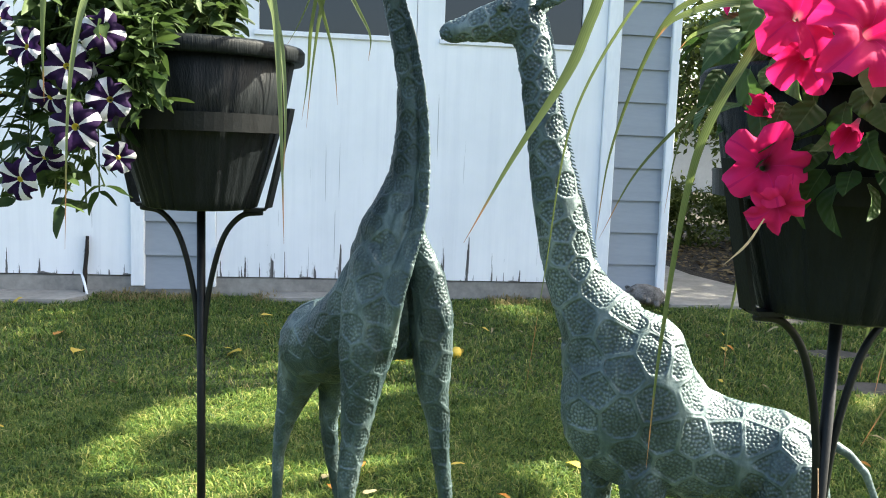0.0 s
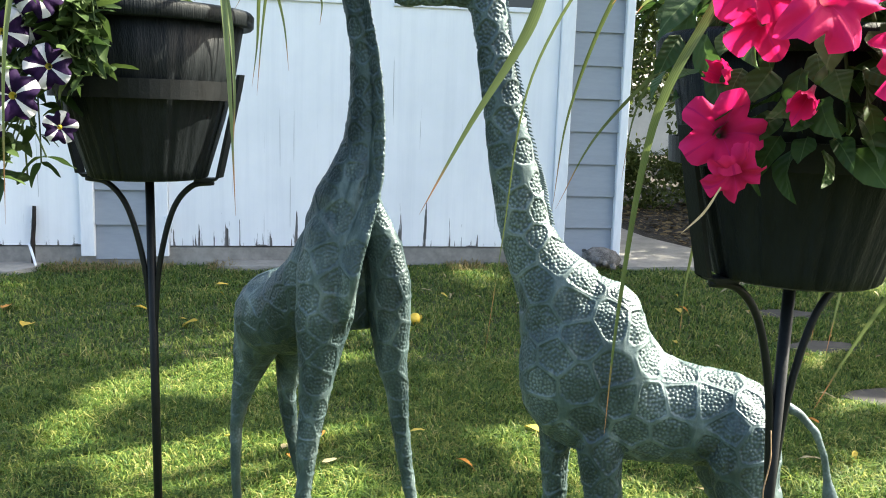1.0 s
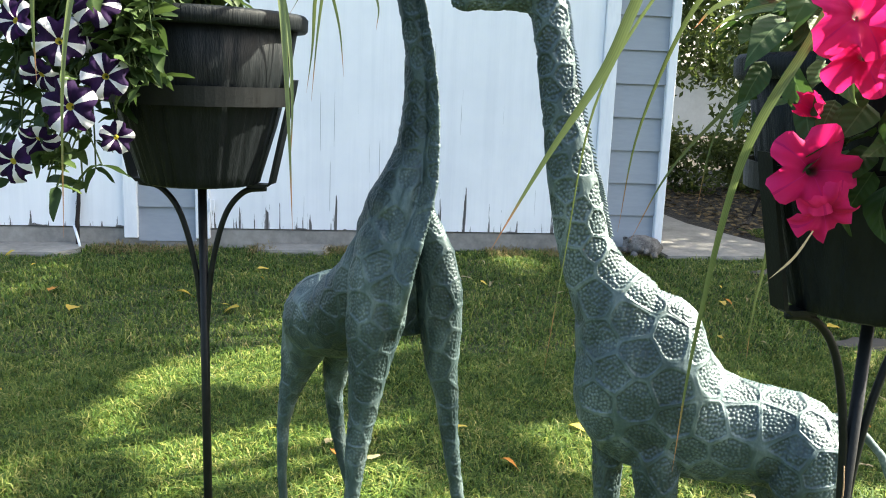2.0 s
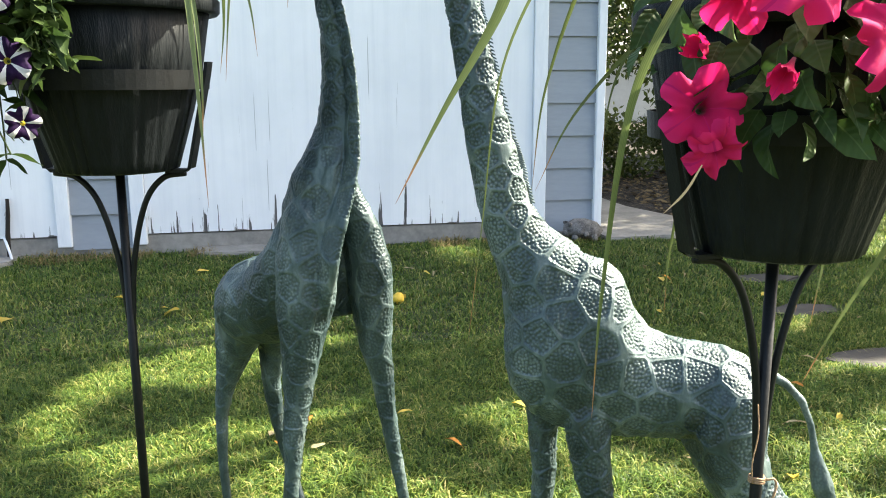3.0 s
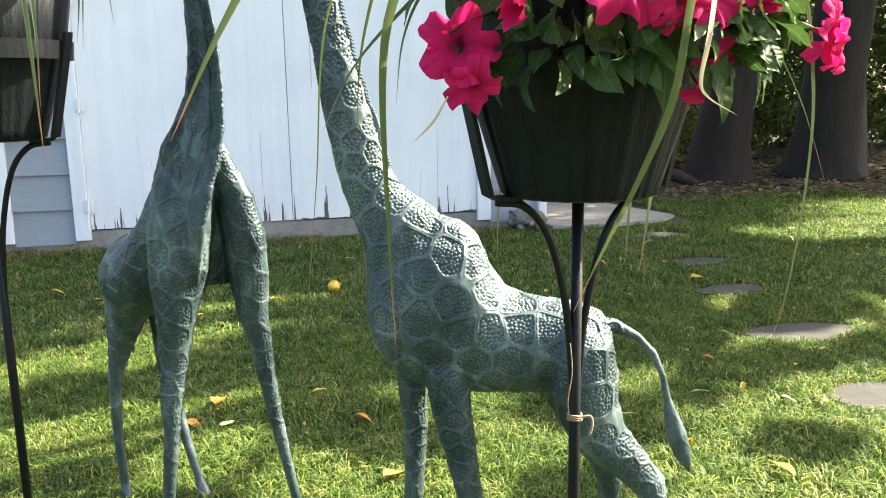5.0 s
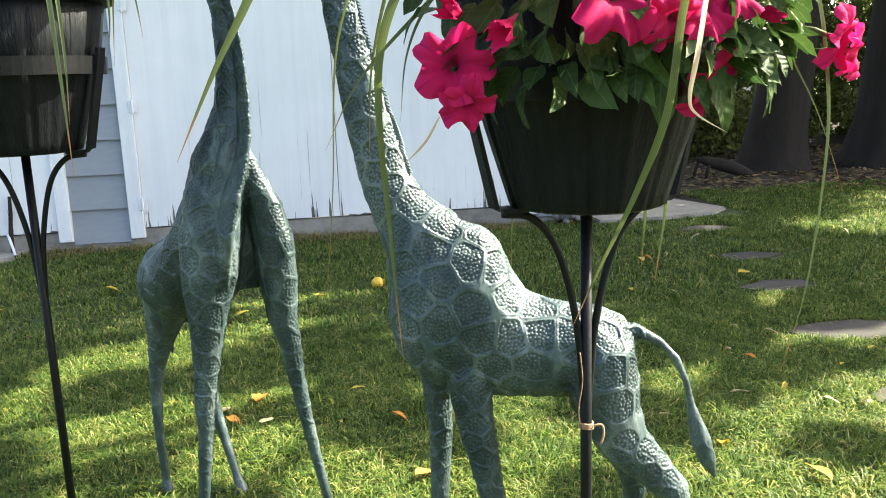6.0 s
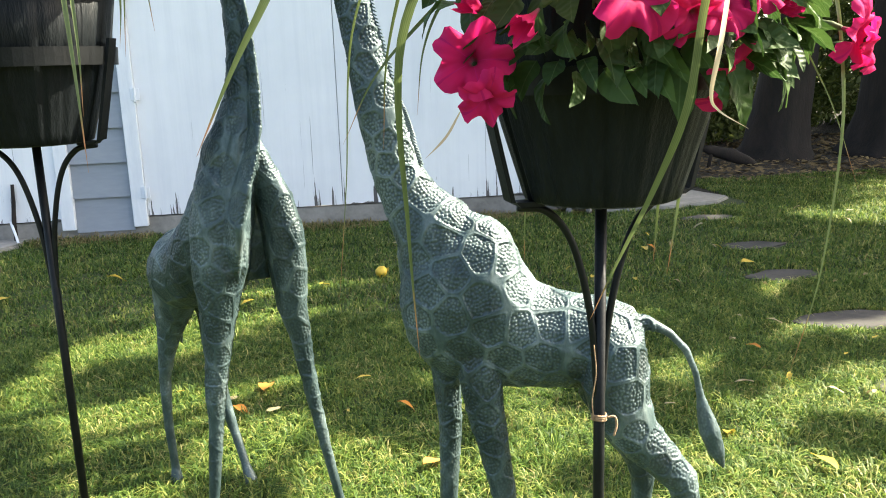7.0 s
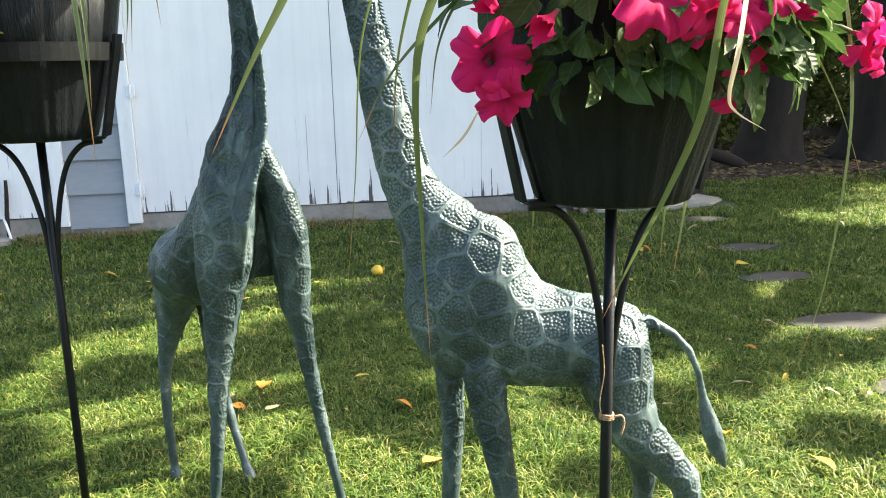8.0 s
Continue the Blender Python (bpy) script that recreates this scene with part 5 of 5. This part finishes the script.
tube(bm, [(p, 0.0017, 0.0017) for p in smooth_path([(0.008, -0.008, 0.004), (0.018, -0.012, 0.006), (0.021, -0.012, -0.006), (0.017, -0.012, -0.022)], 4)], (0, 1, 0.2), 6)
tw = tagged(part("twine", bm, TWINE, smooth=True), "orange-brown twine knotted round the iron pole", "twine")
tw.location = (POT_R[0], POT_R[1], 0.497)

# ---- fallen leaves ----
YELLOW = leafy("yellow fallen leaf", (0.42, 0.30, 0.03), (0.62, 0.46, 0.10), 60, 0.55, 0.25)
ORANGE = leafy("orange fallen leaf", (0.42, 0.17, 0.03), (0.58, 0.27, 0.06), 60, 0.55, 0.25)
PALE = leafy("pale dry leaf", (0.25, 0.20, 0.09), (0.40, 0.34, 0.20), 60, 0.6, 0.2)
fallen = {m.name: [leaf_mesh(0.085, 0.032, 70 + i, m) for i in range(3)] for m in (YELLOW, ORANGE, PALE)}


def fallen_leaf(mat, x, y, size, seed, words):
    rnd = random.Random(seed)
    o = new("fallen_leaf", rnd.choice(fallen[mat.name]))
    o.matrix_basis = pose(x, y, 0.038, rnd.uniform(-14, 14), rnd.uniform(-12, 6), rnd.uniform(0, 360)) @ Matrix.Scale(size, 4)
    tagged(o, words, "leaf", "fallen leaves on the lawn")


for i, (x, y, s) in enumerate(((-1.06, 4.13, 1.5), (-0.68, 4.47, 1.4), (1.33, 2.23, 0.9), (0.777, 2.855, 1.0), (-0.36, 4.2, 1.2), (1.97, 4.33, 1.1), (1.48, 2.0, 1.0), (2.26, 3.89, 1.0))):
    fallen_leaf(YELLOW, x, y, s, i, "curled yellow leaf fallen on the grass")
for i, (x, y, s) in enumerate(((0.14, 2.81, 1.3), (0.055, 2.715, 0.9), (-1.25, 4.46, 1.3), (0.523, 2.635, 0.8), (0.545, 2.234, 0.9), (1.74, 2.80, 0.7), (2.0, 4.38, 0.8))):
    fallen_leaf(ORANGE, x, y, s, 40 + i, "orange leaf fallen on the grass")
rnd = random.Random(77)
for i in range(70):
    y = rnd.uniform(2.3, 5.4)
    x = rnd.uniform(0.2 - 0.5 * y, 0.4 + 0.66 * y)
    fallen_leaf(PALE if i % 3 else YELLOW, x, y, rnd.uniform(0.3, 0.75), 100 + i, "small dry leaf lying in the grass" if i % 3 else "small yellow leaf lying in the grass")
bm = bmesh.new()
bmesh.ops.create_icosphere(bm, subdivisions=3, radius=0.028)
for v in bm.verts:
    v.co += v.co.normalized() * 0.003 * noise.noise(v.co * 60)
fruit = tagged(part("fallen_fruit", bm, plain("yellow fruit skin", (0.62, 0.38, 0.03), (0.75, 0.52, 0.06), 50, 0.5, 0.1), smooth=True), "small round yellow fruit lying on the lawn", "fruit")
fruit.location = (0.613, 4.21, 0.032)


# ---- grass ----
def grass(name, count, xr, yr, keep, height, width, mat, label, seed):
    rng = np.random.default_rng(seed)
    x, y = rng.uniform(*xr, count), rng.uniform(*yr, count)
    ok = keep(x, y)
    x, y = x[ok], y[ok]
    n = len(x)
    tuft = 0.72 + 0.24 * np.sin(x * 7.3 + 2 * np.sin(y * 5.1)) * np.cos(y * 6.7 + 1.5 * np.sin(x * 4.3)) + 0.26 * np.sin(x * 31 + 2 * np.sin(y * 17)) * np.cos(y * 29 + 2 * np.sin(x * 13))
    h = height * rng.uniform(0.55, 1.25, n) * tuft
    a = rng.uniform(0, 2 * np.pi, n)
    lean = rng.uniform(0.3, 1.5, n) + 1.3 * rng.random(n) ** 3
    b = a + rng.uniform(0.8, 2.2, n)
    w = width * rng.uniform(0.7, 1.3, n) * 0.5
    sx, sy = np.cos(b) * w, np.sin(b) * w
    dx, dy = np.cos(a), np.sin(a)
    z0 = np.full(n, -0.004)
    p = np.stack([np.stack([x - sx, y - sy, z0], 1), np.stack([x + sx, y + sy, z0], 1),
                  np.stack([x + sx * 0.8 + dx * h * lean * 0.35, y + sy * 0.8 + dy * h * lean * 0.35, h * 0.62], 1), np.stack([x - sx * 0.8 + dx * h * lean * 0.35, y - sy * 0.8 + dy * h * lean * 0.35, h * 0.62], 1),
                  np.stack([x + dx * h * lean, y + dy * h * lean, h * np.maximum(0.25, 1.05 - 0.45 * lean)], 1)], 1)
    me = bpy.data.meshes.new(name)
    me.vertices.add(n * 5)
    me.vertices.foreach_set("co", p.reshape(-1))
    k = np.arange(n, dtype=np.int32)[:, None] * 5
    idx = np.concatenate([k, k + 1, k + 2, k + 3, k + 3, k + 2, k + 4], 1)
    me.loops.add(n * 7)
    me.loops.foreach_set("vertex_index", idx.ravel())
    me.polygons.add(n * 2)
    st0 = np.arange(n, dtype=np.int32)[:, None] * 7
    me.polygons.foreach_set("loop_start", np.concatenate([st0, st0 + 4], 1).ravel())
    me.update(calc_edges=True)
    me.materials.append(mat)
    return tagged(new(name, me), label, "grass", kind="stuff")


def on_lawn(x, y):
    ok = (x > -1.4 - 0.5 * y) & (x < 1.8 + 0.6 * y)
    for cx, cy, rx, ry in STONES:
        ok &= ((x - cx) / rx) ** 2 + ((y - cy) / ry) ** 2 > 0.80
    ok &= ~((x > 2.14) & (x < 3.2) & (y > 5.48) & (y < 7)) & ~((x < -1.40) & (y > 5.37)) & ~((x < 2.2) & (y > 5.66)) & ~((x > -0.42) & (x < 0.03) & (y > 5.48))
    return ok


grass("lawn_grass", 45000, (-3.2, 4.2), (-1.6, 1.55), lambda x, y: x < 9, 0.052, 0.007, GRASS, "short green lawn grass with dry blades", 6)
grass("lawn_grass", 320000, (-2.4, 3.6), (1.55, 3.6), on_lawn, 0.050, 0.0036, GRASS, "short green lawn grass with dry blades", 1)
grass("lawn_grass", 200000, (-4.2, 5.2), (3.6, 6.6), on_lawn, 0.048, 0.0052, GRASS, "short green lawn grass with dry blades", 2)
DRY = leafy("dry straw", (0.16, 0.12, 0.05), (0.34, 0.27, 0.12), 10, 0.7, 0.3)
grass("dry_grass", 3600, (-1.35, 2.1), (5.45, 5.67), lambda x, y: (np.sin(x * 5) + np.sin(x * 13) > -0.5), 0.075, 0.004, DRY, "dry straw and weeds along the garage footing", 3)
grass("dry_grass", 13000, (-2.4, 3.2), (1.7, 5.4), on_lawn, 0.038, 0.003, DRY, "dry straw strewn through the lawn", 4)
